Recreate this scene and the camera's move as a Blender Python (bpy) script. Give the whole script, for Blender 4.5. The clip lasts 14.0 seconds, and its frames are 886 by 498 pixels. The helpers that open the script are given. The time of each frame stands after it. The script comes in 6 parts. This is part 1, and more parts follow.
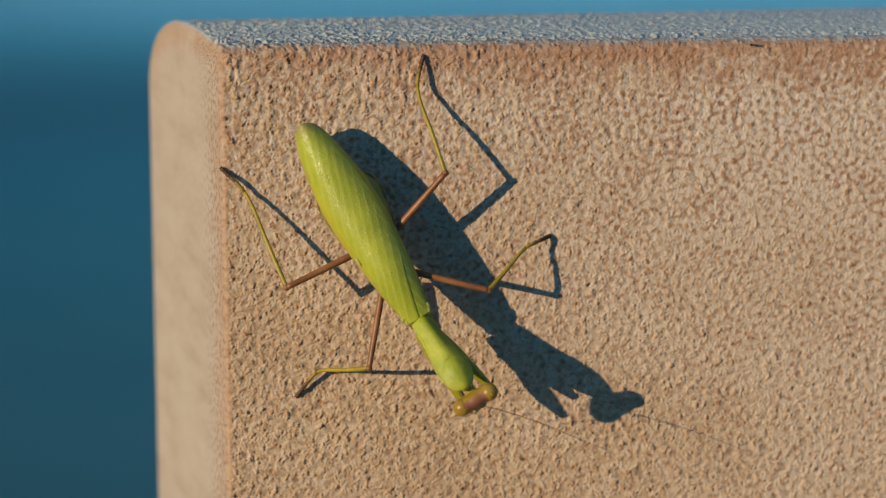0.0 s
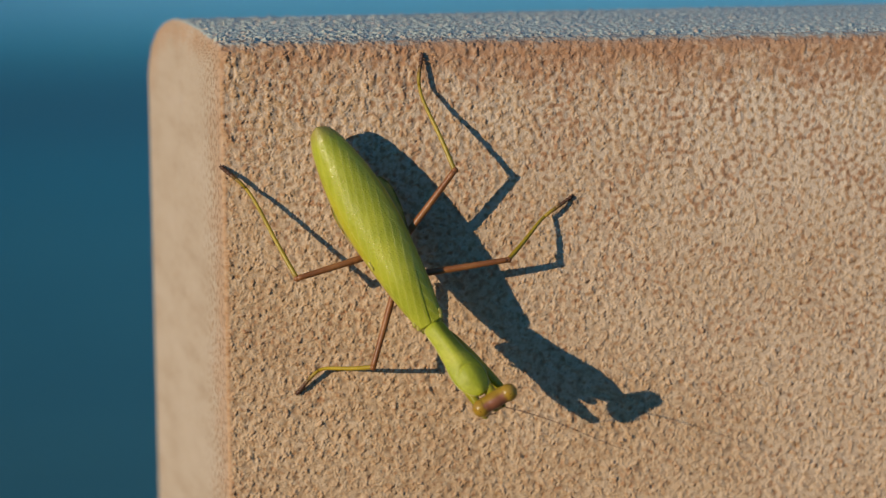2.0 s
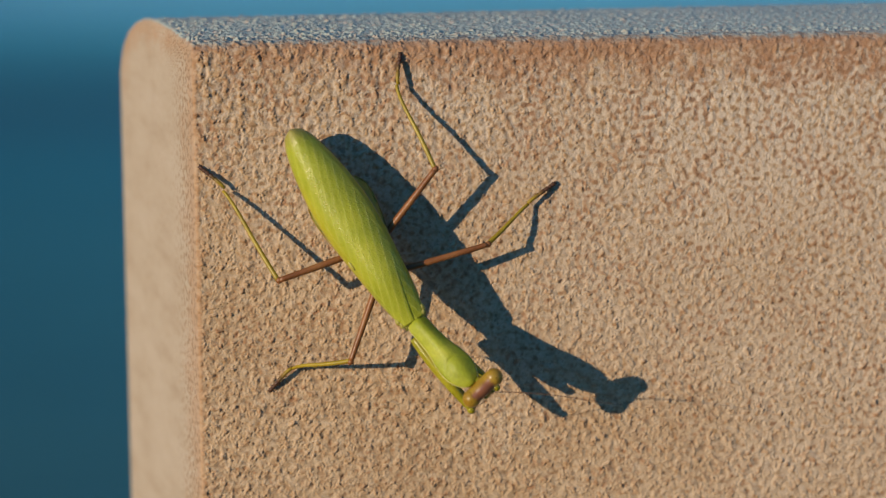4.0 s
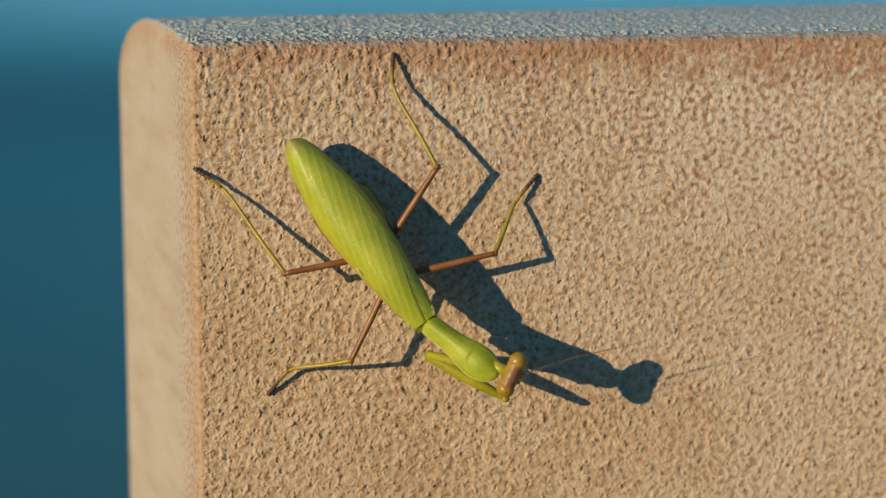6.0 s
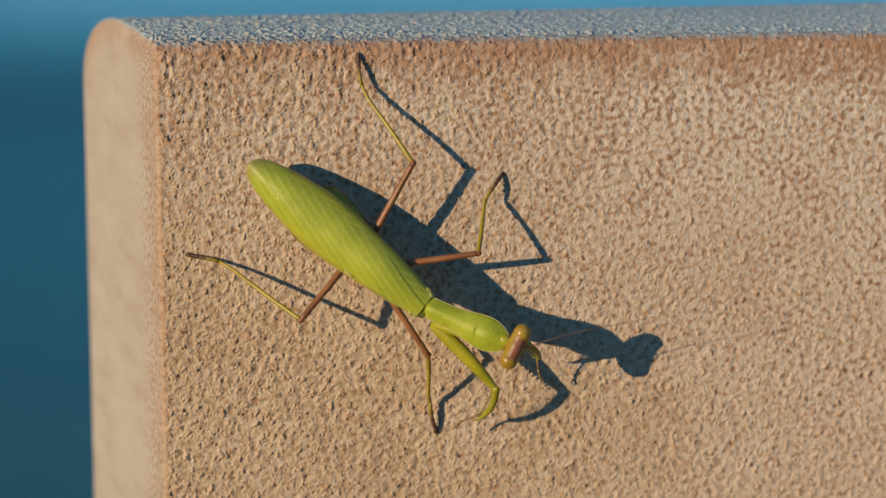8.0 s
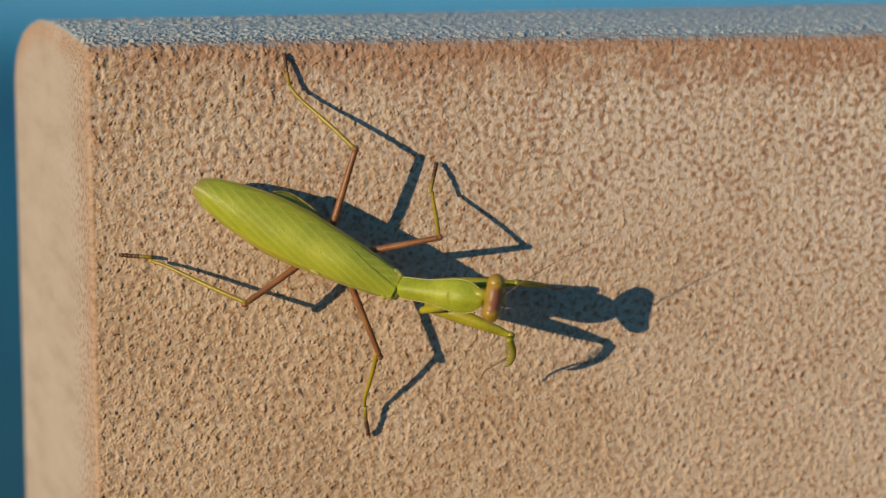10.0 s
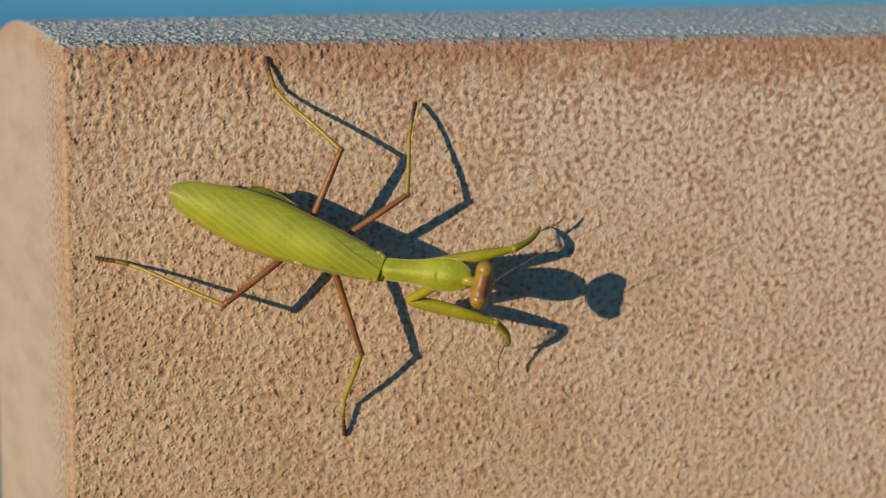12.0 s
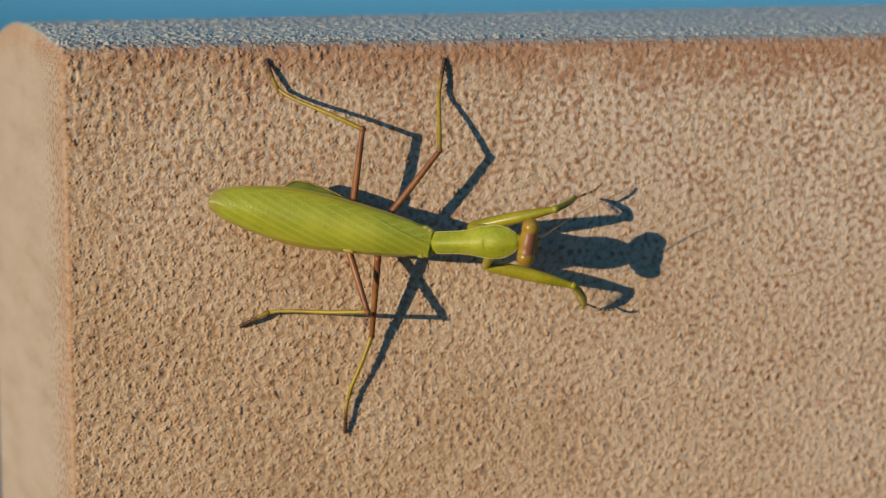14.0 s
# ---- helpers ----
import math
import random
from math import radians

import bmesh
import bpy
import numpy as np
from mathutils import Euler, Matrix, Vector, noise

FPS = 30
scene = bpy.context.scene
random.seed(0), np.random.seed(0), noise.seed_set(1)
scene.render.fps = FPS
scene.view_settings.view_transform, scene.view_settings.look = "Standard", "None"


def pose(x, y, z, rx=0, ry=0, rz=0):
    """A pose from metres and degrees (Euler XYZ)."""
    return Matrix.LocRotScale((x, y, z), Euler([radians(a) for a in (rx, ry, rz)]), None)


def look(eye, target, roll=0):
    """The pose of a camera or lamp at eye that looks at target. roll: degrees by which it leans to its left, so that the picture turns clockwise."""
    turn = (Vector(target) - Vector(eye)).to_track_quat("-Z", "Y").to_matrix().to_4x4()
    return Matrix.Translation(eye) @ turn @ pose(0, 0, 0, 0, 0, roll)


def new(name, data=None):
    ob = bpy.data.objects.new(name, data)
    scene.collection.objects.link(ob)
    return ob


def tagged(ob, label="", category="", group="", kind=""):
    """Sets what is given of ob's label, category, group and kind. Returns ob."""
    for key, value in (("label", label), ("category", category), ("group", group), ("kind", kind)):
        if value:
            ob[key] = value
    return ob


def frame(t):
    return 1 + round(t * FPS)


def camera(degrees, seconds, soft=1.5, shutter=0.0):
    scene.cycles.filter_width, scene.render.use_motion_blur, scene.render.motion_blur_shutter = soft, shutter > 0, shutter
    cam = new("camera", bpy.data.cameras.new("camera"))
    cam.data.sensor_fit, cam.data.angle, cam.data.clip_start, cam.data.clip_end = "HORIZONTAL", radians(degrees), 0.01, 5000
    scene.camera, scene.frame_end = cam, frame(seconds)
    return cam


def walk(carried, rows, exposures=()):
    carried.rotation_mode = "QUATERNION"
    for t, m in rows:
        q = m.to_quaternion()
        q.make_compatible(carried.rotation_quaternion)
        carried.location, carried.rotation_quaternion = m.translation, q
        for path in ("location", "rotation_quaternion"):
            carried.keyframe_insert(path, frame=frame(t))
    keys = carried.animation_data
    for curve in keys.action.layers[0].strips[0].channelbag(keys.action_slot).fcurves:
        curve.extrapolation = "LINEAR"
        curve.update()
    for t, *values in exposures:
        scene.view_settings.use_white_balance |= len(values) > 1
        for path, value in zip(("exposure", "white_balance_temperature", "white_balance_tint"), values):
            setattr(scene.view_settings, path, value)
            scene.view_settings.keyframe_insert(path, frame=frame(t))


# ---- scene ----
cam = camera(18, 14.0, 1.25)
# a close long lens: focus lies on the body
cam.data.dof.use_dof = True
cam.data.dof.focus_distance = 0.598
cam.data.dof.aperture_fstop = 8.0
PATH = [
    (0, pose(0.00552, -0.59519, 1.05080, 90, 0, 0) @ pose(0, 0, 0, 0, -4.000, 0) @ pose(0, 0, 0, -9.000, 0, -0.350)),
    (0.5, pose(0.00552, -0.59519, 1.05080, 90, 0, 0) @ pose(0, 0, 0, 0, -3.965, 0) @ pose(0, 0, 0, -8.980, 0, -0.524)),
    (1, pose(0.00552, -0.59519, 1.05080, 90, 0, 0) @ pose(0, 0, 0, 0, -4.007, 0) @ pose(0, 0, 0, -9.016, 0, -0.523)),
    (1.5, pose(0.00552, -0.59519, 1.05080, 90, 0, 0) @ pose(0, 0, 0, 0, -3.994, 0) @ pose(0, 0, 0, -9.061, 0, -0.514)),
    (2, pose(0.00552, -0.59519, 1.05080, 90, 0, 0) @ pose(0, 0, 0, 0, -4.034, 0) @ pose(0, 0, 0, -9.054, 0, -0.506)),
    (2.5, pose(0.00552, -0.59519, 1.05080, 90, 0, 0) @ pose(0, 0, 0, 0, -4.594, 0) @ pose(0, 0, 0, -9.060, 0, -0.446)),
    (3, pose(0.00552, -0.59519, 1.05080, 90, 0, 0) @ pose(0, 0, 0, 0, -4.597, 0) @ pose(0, 0, 0, -9.070, 0, -0.465)),
    (5.5, pose(0.00552, -0.59519, 1.05080, 90, 0, 0) @ pose(0, 0, 0, 0, -4.599, 0) @ pose(0, 0, 0, -9.063, 0, -0.442)),
    (6, pose(0.00552, -0.59519, 1.05080, 90, 0, 0) @ pose(0, 0, 0, 0, -4.612, 0) @ pose(0, 0, 0, -9.060, 0, -0.447)),
    (6.5, pose(0.00552, -0.59519, 1.05080, 90, 0, 0) @ pose(0, 0, 0, 0, -4.615, 0) @ pose(0, 0, 0, -9.081, 0, -0.460)),
    (7, pose(0.00552, -0.59519, 1.05080, 90, 0, 0) @ pose(0, 0, 0, 0, -4.824, 0) @ pose(0, 0, 0, -9.070, 0, -0.377)),
    (7.5, pose(0.00552, -0.59519, 1.05080, 90, 0, 0) @ pose(0, 0, 0, 0, -5.100, 0) @ pose(0, 0, 0, -9.073, 0, -0.371)),
    (8, pose(0.00552, -0.59519, 1.05080, 90, 0, 0) @ pose(0, 0, 0, 0, -5.328, 0) @ pose(0, 0, 0, -9.068, 0, -0.316)),
    (8.5, pose(0.00552, -0.59519, 1.05080, 90, 0, 0) @ pose(0, 0, 0, 0, -5.710, 0) @ pose(0, 0, 0, -9.055, 0, -0.300)),
    (9, pose(0.00552, -0.59519, 1.05080, 90, 0, 0) @ pose(0, 0, 0, 0, -5.855, 0) @ pose(0, 0, 0, -9.063, 0, -0.262)),
    (9.2, pose(0.00552, -0.59519, 1.05080, 90, 0, 0) @ pose(0, 0, 0, 0, -6.099, 0) @ pose(0, 0, 0, -9.055, 0, -0.204)),
    (11.5, pose(0.00552, -0.59519, 1.05080, 90, 0, 0) @ pose(0, 0, 0, 0, -7.058, 0) @ pose(0, 0, 0, -9.033, 0, -0.188)),
    (12, pose(0.00552, -0.59519, 1.05080, 90, 0, 0) @ pose(0, 0, 0, 0, -7.205, 0) @ pose(0, 0, 0, -9.026, 0, -0.158)),
    (12.5, pose(0.00552, -0.59519, 1.05080, 90, 0, 0) @ pose(0, 0, 0, 0, -7.213, 0) @ pose(0, 0, 0, -9.019, 0, -0.188)),
    (13, pose(0.00552, -0.59519, 1.05080, 90, 0, 0) @ pose(0, 0, 0, 0, -7.225, 0) @ pose(0, 0, 0, -9.016, 0, -0.207)),
    (13.5, pose(0.00552, -0.59519, 1.05080, 90, 0, 0) @ pose(0, 0, 0, 0, -7.224, 0) @ pose(0, 0, 0, -9.010, 0, -0.188)),
    (14, pose(0.00552, -0.59519, 1.05080, 90, 0, 0) @ pose(0, 0, 0, 0, -7.209, 0) @ pose(0, 0, 0, -8.997, 0, -0.199)),
]
# the camera's own brightness wavers a little
walk(cam, PATH, [(0, -0.020, 6000, 3), (0.5, 0.000, 6000, 3), (1, -0.050, 6000, 3), (1.5, -0.070, 6000, 3), (2, -0.040, 6000, 3), (2.5, -0.040, 6000, 3), (3, -0.020, 6000, 3), (5.5, -0.030, 6000, 3), (6, 0.100, 6250, -3), (6.5, 0.020, 6000, 3), (7, 0.070, 6000, 3), (7.5, 0.010, 6000, 3), (8, 0.050, 6000, 3), (8.5, 0.020, 6000, 3), (9, 0.010, 6000, 3), (11.5, 0.000, 6000, 3), (12, 0.030, 6000, 3), (12.5, 0.040, 6000, 3), (13, 0.020, 6000, 3), (13.5, -0.040, 6000, 3), (14, -0.050, 6000, 3)])

# lengths of the leg bones in millimetres: thigh, shin, foot; left and right
HIND = {"L": (19.80, 20.49, 6.66), "R": (18.43, 23.51, 7.00)}
MIDDLE = {"L": (18.94, 13.95, 7.33), "R": (19.26, 15.24, 7.37)}
FORELEG = (11.99, 19.42, 8.89)

# ---- light ----
# low evening sun from the left, a little above the horizon
TRAVEL = Vector((1.27, 1.0, -0.30)).normalized()
sun_data = bpy.data.lights.new("sun", "SUN")
sun_data.energy, sun_data.angle, sun_data.color = 4.05, radians(0.5), (1.0, 0.756, 0.518)
sun = new("sun", sun_data)
sun.matrix_world = look((0, 0, 0), TRAVEL)
world = bpy.data.worlds.new("world")
scene.world = world
world.use_nodes = True
wn = world.node_tree
sky = wn.nodes.new("ShaderNodeTexSky")
sky.sky_type, sky.sun_disc = "NISHITA", False
sky.sun_elevation = math.asin(-TRAVEL.z)
sky.sun_rotation = math.atan2(-TRAVEL.x, -TRAVEL.y)
sky.ozone_density, sky.dust_density, sky.air_density = 6.5, 0.0, 1.0
# clear sea air: a little more cyan than the model's blue
air = wn.nodes.new("ShaderNodeMix")
air.data_type, air.blend_type = "RGBA", "MULTIPLY"
air.inputs[0].default_value = 1.0
air.inputs[7].default_value = (0.80, 1.13, 1.0, 1)
wn.links.new(sky.outputs[0], air.inputs[6])
wn.links.new(air.outputs[2], wn.nodes["Background"].inputs[0])
wn.nodes["Background"].inputs[1].default_value = 0.172

# ---- materials ----


def mat(name, rough=0.5, metal=0.0, spec=0.5):
    m = bpy.data.materials.new(name)
    m.use_nodes = True
    b = m.node_tree.nodes["Principled BSDF"]
    b.inputs["Roughness"].default_value = rough
    b.inputs["Metallic"].default_value = metal
    b.inputs["Specular IOR Level"].default_value = spec
    return m


def add(m, kind, **values):
    n = m.node_tree.nodes.new("ShaderNode" + kind)
    for key, v in values.items():
        n.inputs[key].default_value = v
    return n


def wire(m, a, ao, b, bi):
    m.node_tree.links.new(a.outputs[ao], b.inputs[bi])


def bsdf(m):
    return m.node_tree.nodes["Principled BSDF"]


def ramp(m, stops):
    n = m.node_tree.nodes.new("ShaderNodeValToRGB")
    e = n.color_ramp.elements
    while len(e) < len(stops):
        e.new(0.5)
    for k, (p, c) in zip(e, stops):
        k.position, k.color = p, (*c, 1)
    return n


def coords(m, space="Object", scale=(1, 1, 1)):
    tc = m.node_tree.nodes.new("ShaderNodeTexCoord")
    mp = m.node_tree.nodes.new("ShaderNodeMapping")
    mp.inputs["Scale"].default_value = scale
    wire(m, tc, space, mp, "Vector")
    return mp


def noise_tex(m, mp, scale, detail=4.0, rough=0.55):
    n = add(m, "TexNoise", Scale=scale, Detail=detail, Roughness=rough)
    wire(m, mp, 0, n, "Vector")
    return n


def mixed(m, fac, a, b, blend="MIX"):
    """A colour mix; fac, a and b are (node, output) or plain values."""
    n = m.node_tree.nodes.new("ShaderNodeMix")
    n.data_type, n.blend_type = "RGBA", blend
    for slot, v in ((0, fac), (6, a), (7, b)):
        if isinstance(v, tuple) and not isinstance(v[0], (int, float)):
            m.node_tree.links.new(v[0].outputs[v[1]], n.inputs[slot])
        elif isinstance(v, (int, float)):
            n.inputs[slot].default_value = v
        else:
            n.inputs[slot].default_value = (*v, 1)
    return n


def bumped(m, src, out, strength, distance):
    n = add(m, "Bump", Strength=strength, Distance=distance)
    wire(m, src, out, n, "Height")
    wire(m, n, 0, bsdf(m), "Normal")
    return n


def stucco():
    m = mat("rough_plaster", 0.92, spec=0.2)
    mp = coords(m)
    grain = m.node_tree.nodes.new("ShaderNodeAttribute")
    grain.attribute_name = "grain"
    blot = noise_tex(m, mp, 480, 4, 0.62)
    fine = noise_tex(m, mp, 2600, 3, 0.65)
    broad = noise_tex(m, mp, 26, 4, 0.6)
    sep = m.node_tree.nodes.new("ShaderNodeSeparateXYZ")
    wire(m, mp, 0, sep, 0)

    def calc(op, p, q, r=None):
        n = add(m, "Math")
        n.operation = op
        for slot, v in enumerate((p, q) if r is None else (p, q, r)):
            if isinstance(v, tuple):
                wire(m, v[0], v[1], n, slot)
            else:
                n.inputs[slot].default_value = v
        return n

    def span(src, lo, hi, top):
        n = add(m, "MapRange", **{"From Min": lo, "From Max": hi, "To Min": 0.0, "To Max": top})
        wire(m, src[0], src[1], n, 0)
        return n

    # the wear keeps even beyond the stretch near the end
    along = calc("MINIMUM", (sep, "X"), 0.22)
    height = calc("MAXIMUM", (sep, "Z"), 0.86)
    base = ramp(m, [(0.34, (0.43, 0.275, 0.15)), (0.45, (0.55, 0.385, 0.23)), (0.55, (0.61, 0.445, 0.28)), (0.70, (0.66, 0.505, 0.34))])
    wire(m, blot, 0, base, 0)
    tone = ramp(m, [(0.3, (0.86, 0.83, 0.80)), (0.7, (1.05, 1.05, 1.05))])
    wire(m, broad, 0, tone, 0)
    c1 = mixed(m, 1.0, (base, 0), (tone, 0), "MULTIPLY")
    # paler towards the far, upper part of the wall
    far_up = calc("MULTIPLY_ADD", (along, 0), 4.0, (broad, 0))
    far_up = calc("MULTIPLY_ADD", (height, 0), 4.0, (far_up, 0))
    wash = span((far_up, 0), 4.4, 5.1, 0.8)
    c1 = mixed(m, (wash, 0), (c1, 2), (0.64, 0.53, 0.415))
    # ochre wear sits on the raised crumbs
    lump = ramp(m, [(0.55, (0, 0, 0)), (0.78, (1, 1, 1))])
    wire(m, grain, "Fac", lump, 0)
    lf = calc("MULTIPLY", (lump, 0), 0.5)
    c2 = mixed(m, (lf, 0), (c1, 2), (0.44, 0.26, 0.135))
    # pale limewash left in the hollows of the upper part
    hollow = ramp(m, [(0.35, (1, 1, 1)), (0.55, (0, 0, 0))])
    wire(m, grain, "Fac", hollow, 0)
    upper = span((height, 0), 0.945, 0.985, 0.42)
    left_in = calc("MULTIPLY", (hollow, 0), (upper, 0))
    c2 = mixed(m, (left_in, 0), (c2, 2), (0.68, 0.57, 0.455))
    # dirt in the pin holes, darkened further for the shade inside them
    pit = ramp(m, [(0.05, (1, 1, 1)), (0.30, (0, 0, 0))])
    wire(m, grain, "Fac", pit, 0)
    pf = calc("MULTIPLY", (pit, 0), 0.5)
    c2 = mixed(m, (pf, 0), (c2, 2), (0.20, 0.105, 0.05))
    # rust flecks, thicker towards the upper edge and the far end
    specks = m.node_tree.nodes.new("ShaderNodeAttribute")
    specks.attribute_name = "fleck"
    patches = noise_tex(m, mp, 90, 3, 0.6)
    sk = calc("MULTIPLY_ADD", (patches, 0), 0.25, (specks, "Fac"))
    sk = calc("MULTIPLY_ADD", (along, 0), 0.35, (sk, 0))
    sk = calc("MULTIPLY_ADD", (height, 0), 1.3, (sk, 0))
    sp = span((sk, 0), 1.885, 2.06, 0.72)
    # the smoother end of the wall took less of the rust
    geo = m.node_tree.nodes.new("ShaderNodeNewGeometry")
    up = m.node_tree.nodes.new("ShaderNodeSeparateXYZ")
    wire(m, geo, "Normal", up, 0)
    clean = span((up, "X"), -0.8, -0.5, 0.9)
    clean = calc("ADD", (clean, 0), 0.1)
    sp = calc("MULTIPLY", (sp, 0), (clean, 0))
    # smooth end face, its colour darkened to offset the strong sun on it
    end_face = span((up, "X"), -0.5, -0.8, 0.92)
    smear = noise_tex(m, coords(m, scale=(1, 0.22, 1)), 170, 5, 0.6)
    end_dimmed = ramp(m, [(0.3, (0.39, 0.295, 0.205)), (0.5, (0.445, 0.35, 0.252)), (0.7, (0.475, 0.38, 0.285))])
    wire(m, smear, 0, end_dimmed, 0)
    c2 = mixed(m, (end_face, 0), (c2, 2), (end_dimmed, 0))
    ochre = span((patches, 0), 0.42, 0.58, 1.0)
    stain = mixed(m, (ochre, 0), (0.42, 0.255, 0.115), (0.37, 0.185, 0.085))
    c2 = mixed(m, (sp, 0), (c2, 2), (stain, 2))
    # darkest flecks paint pit shade where the relief is shallow
    core = span((sk, 0), 2.05, 2.13, 0.45)
    core = calc("MULTIPLY", (core, 0), (clean, 0))
    c2 = mixed(m, (core, 0), (c2, 2), (0.22, 0.115, 0.06))
    # rusty stain that runs along the upper edge, with a ragged lower border
    ragged = noise_tex(m, mp, 190, 6, 0.75)
    ad = calc("MULTIPLY_ADD", (ragged, 0), 0.045, (height, 0))
    start = calc("MINIMUM", (sep, "X"), 0.05)
    ad = calc("MULTIPLY_ADD", (start, 0), 0.10, (ad, 0))
    rng = span((ad, 0), 1.0165, 1.0270, 0.86)
    rng = calc("MULTIPLY", (rng, 0), (clean, 0))
    c3 = mixed(m, (rng, 0), (c2, 2), (0.38, 0.205, 0.11))
    # and rubs off round the corner of the end
    rim = m.node_tree.nodes.new("ShaderNodeAttribute")
    rim.attribute_name = "rim"
    rub = calc("MULTIPLY_ADD", (ragged, 0), 2.4, (rim, "Fac"))
    rub = calc("MULTIPLY_ADD", (specks, "Fac"), 0.7, (rub, 0))
    rub = span((rub, 0), 1.85, 2.5, 0.45)
    brink = span((rim, "Fac"), 0.05, 0.5, 1.0)
    rub = calc("MULTIPLY", (rub, 0), (brink, 0))
    front = span((sep, "Y"), 0.030, 0.014, 1.0)
    ridge = span((sep, "Z"), 0.982, 0.994, 1.0)
    where = calc("MAXIMUM", (front, 0), (ridge, 0))
    rub = calc("MULTIPLY", (rub, 0), (where, 0))
    c3 = mixed(m, (rub, 0), (c3, 2), (0.42, 0.225, 0.11))
    # crumbs of the front carry over as dark specks near that corner
    dots = span((specks, "Fac"), 0.50, 0.60, 0.75)
    close = span((rim, "Fac"), 0.12, 0.55, 1.0)
    dots = calc("MULTIPLY", (dots, 0), (close, 0))
    dots = calc("MULTIPLY", (dots, 0), (end_face, 0))
    dots = calc("MULTIPLY", (dots, 0), (front, 0))
    c3 = mixed(m, (dots, 0), (c3, 2), (0.27, 0.175, 0.10))
    # the worn top behind the stain is paler, blue-green skylight painted in
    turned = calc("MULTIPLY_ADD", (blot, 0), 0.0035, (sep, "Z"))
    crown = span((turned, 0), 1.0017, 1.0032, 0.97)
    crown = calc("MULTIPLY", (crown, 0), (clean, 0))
    skylit = mixed(m, 0.66, (c1, 2), (0.41, 0.53, 0.48))
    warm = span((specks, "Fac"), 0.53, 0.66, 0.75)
    skylit = mixed(m, (warm, 0), (skylit, 2), (0.56, 0.42, 0.31))
    c4 = mixed(m, (crown, 0), (c3, 2), (skylit, 2))
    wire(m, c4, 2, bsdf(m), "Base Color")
    relief = bumped(m, fine, 0, 0.5, 0.00028)
    rough = calc("MULTIPLY", (clean, 0), 0.5)
    wire(m, rough, 0, relief, "Strength")
    return m


def skin(name, dark, mid, light, rough=0.4, scale=900, bump=0.25, spec=0.5, depth=0.0002):
    """Insect cuticle: three tones, speckled at two scales."""
    m = mat(name, rough, spec=spec)
    mp = coords(m)
    big = noise_tex(m, mp, scale * 0.22, 4, 0.55)
    small = noise_tex(m, mp, scale * 2.2, 3, 0.6)
    r = ramp(m, [(0.32, dark), (0.5, mid), (0.7, light)])
    wire(m, big, 0, r, 0)
    t = ramp(m, [(0.3, (0.86, 0.86, 0.86)), (0.7, (1.1, 1.1, 1.1))])
    wire(m, small, 0, t, 0)
    c = mixed(m, 1.0, (r, 0), (t, 0), "MULTIPLY")
    wire(m, c, 2, bsdf(m), "Base Color")
    bumped(m, small, 0, bump, depth)
    return m


def wing_skin(name, lean):
    """Leathery forewing: oblique veins with fine cells between them."""
    m = mat(name, 0.36, spec=0.42)
    mp = coords(m)
    big = noise_tex(m, mp, 150, 4, 0.55)
    r = ramp(m, [(0.3, (0.27, 0.30, 0.012)), (0.52, (0.355, 0.375, 0.016)), (0.72, (0.43, 0.43, 0.026))])
    wire(m, big, 0, r, 0)
    rot = add(m, "Mapping")
    rot.inputs["Rotation"].default_value = (0, 0, radians(lean))
    wire(m, mp, 0, rot, 0)
    veins = add(m, "TexWave", Scale=216.7, Distortion=0.5, Detail=2.0, **{"Detail Scale": 1.5})
    veins.bands_direction = "Y"
    wire(m, rot, 0, veins, 0)
    cell = add(m, "TexVoronoi", Scale=1650.0)
    cell.feature = "DISTANCE_TO_EDGE"
    st = add(m, "Mapping")
    st.inputs["Scale"].default_value = (1.35, 0.85, 1.0)
    wire(m, rot, 0, st, 0)
    wire(m, st, 0, cell, "Vector")
    vr = ramp(m, [(0.1, (0, 0, 0)), (0.85, (0.45, 0.45, 0.45)), (1.0, (1, 1, 1))])
    wire(m, veins, 0, vr, 0)
    vf = add(m, "Math")
    vf.operation = "MULTIPLY"
    wire(m, vr, 0, vf, 0)
    vf.inputs[1].default_value = 0.4
    c = mixed(m, (vf, 0), (r, 0), (0.52, 0.53, 0.07))
    # the net of fine cells shows as paler threads
    net = ramp(m, [(0.02, (0.30, 0.30, 0.30)), (0.12, (0, 0, 0))])
    wire(m, cell, 0, net, 0)
    c = mixed(m, (net, 0), (c, 2), (0.54, 0.55, 0.09))
    # thin yellow fore margins
    sep = m.node_tree.nodes.new("ShaderNodeSeparateXYZ")
    wire(m, mp, 0, sep, 0)
    off = add(m, "Math")
    off.operation = "ABSOLUTE"
    wire(m, sep, "Y", off, 0)
    edge = add(m, "MapRange", **{"From Min": 0.0036, "From Max": 0.0060, "To Min": 0.0, "To Max": 0.8})
    wire(m, off, 0, edge, 0)
    c = mixed(m, (edge, 0), (c, 2), (0.47, 0.40, 0.015))
    # the papery tip is tan
    tip = add(m, "MapRange", **{"From Min": -0.0435, "From Max": -0.0475, "To Min": 0.0, "To Max": 0.85})
    wire(m, sep, "X", tip, 0)
    c = mixed(m, (tip, 0), (c, 2), (0.33, 0.25, 0.07))
    wire(m, c, 2, bsdf(m), "Base Color")
    b1 = add(m, "Bump", Strength=0.55, Distance=0.0002)
    wire(m, cell, 0, b1, "Height")
    b2 = add(m, "Bump", Strength=0.12, Distance=0.0001)
    wire(m, veins, 0, b2, "Height")
    wire(m, b1, 0, b2, "Normal")
    wire(m, b2, 0, bsdf(m), "Normal")
    return m


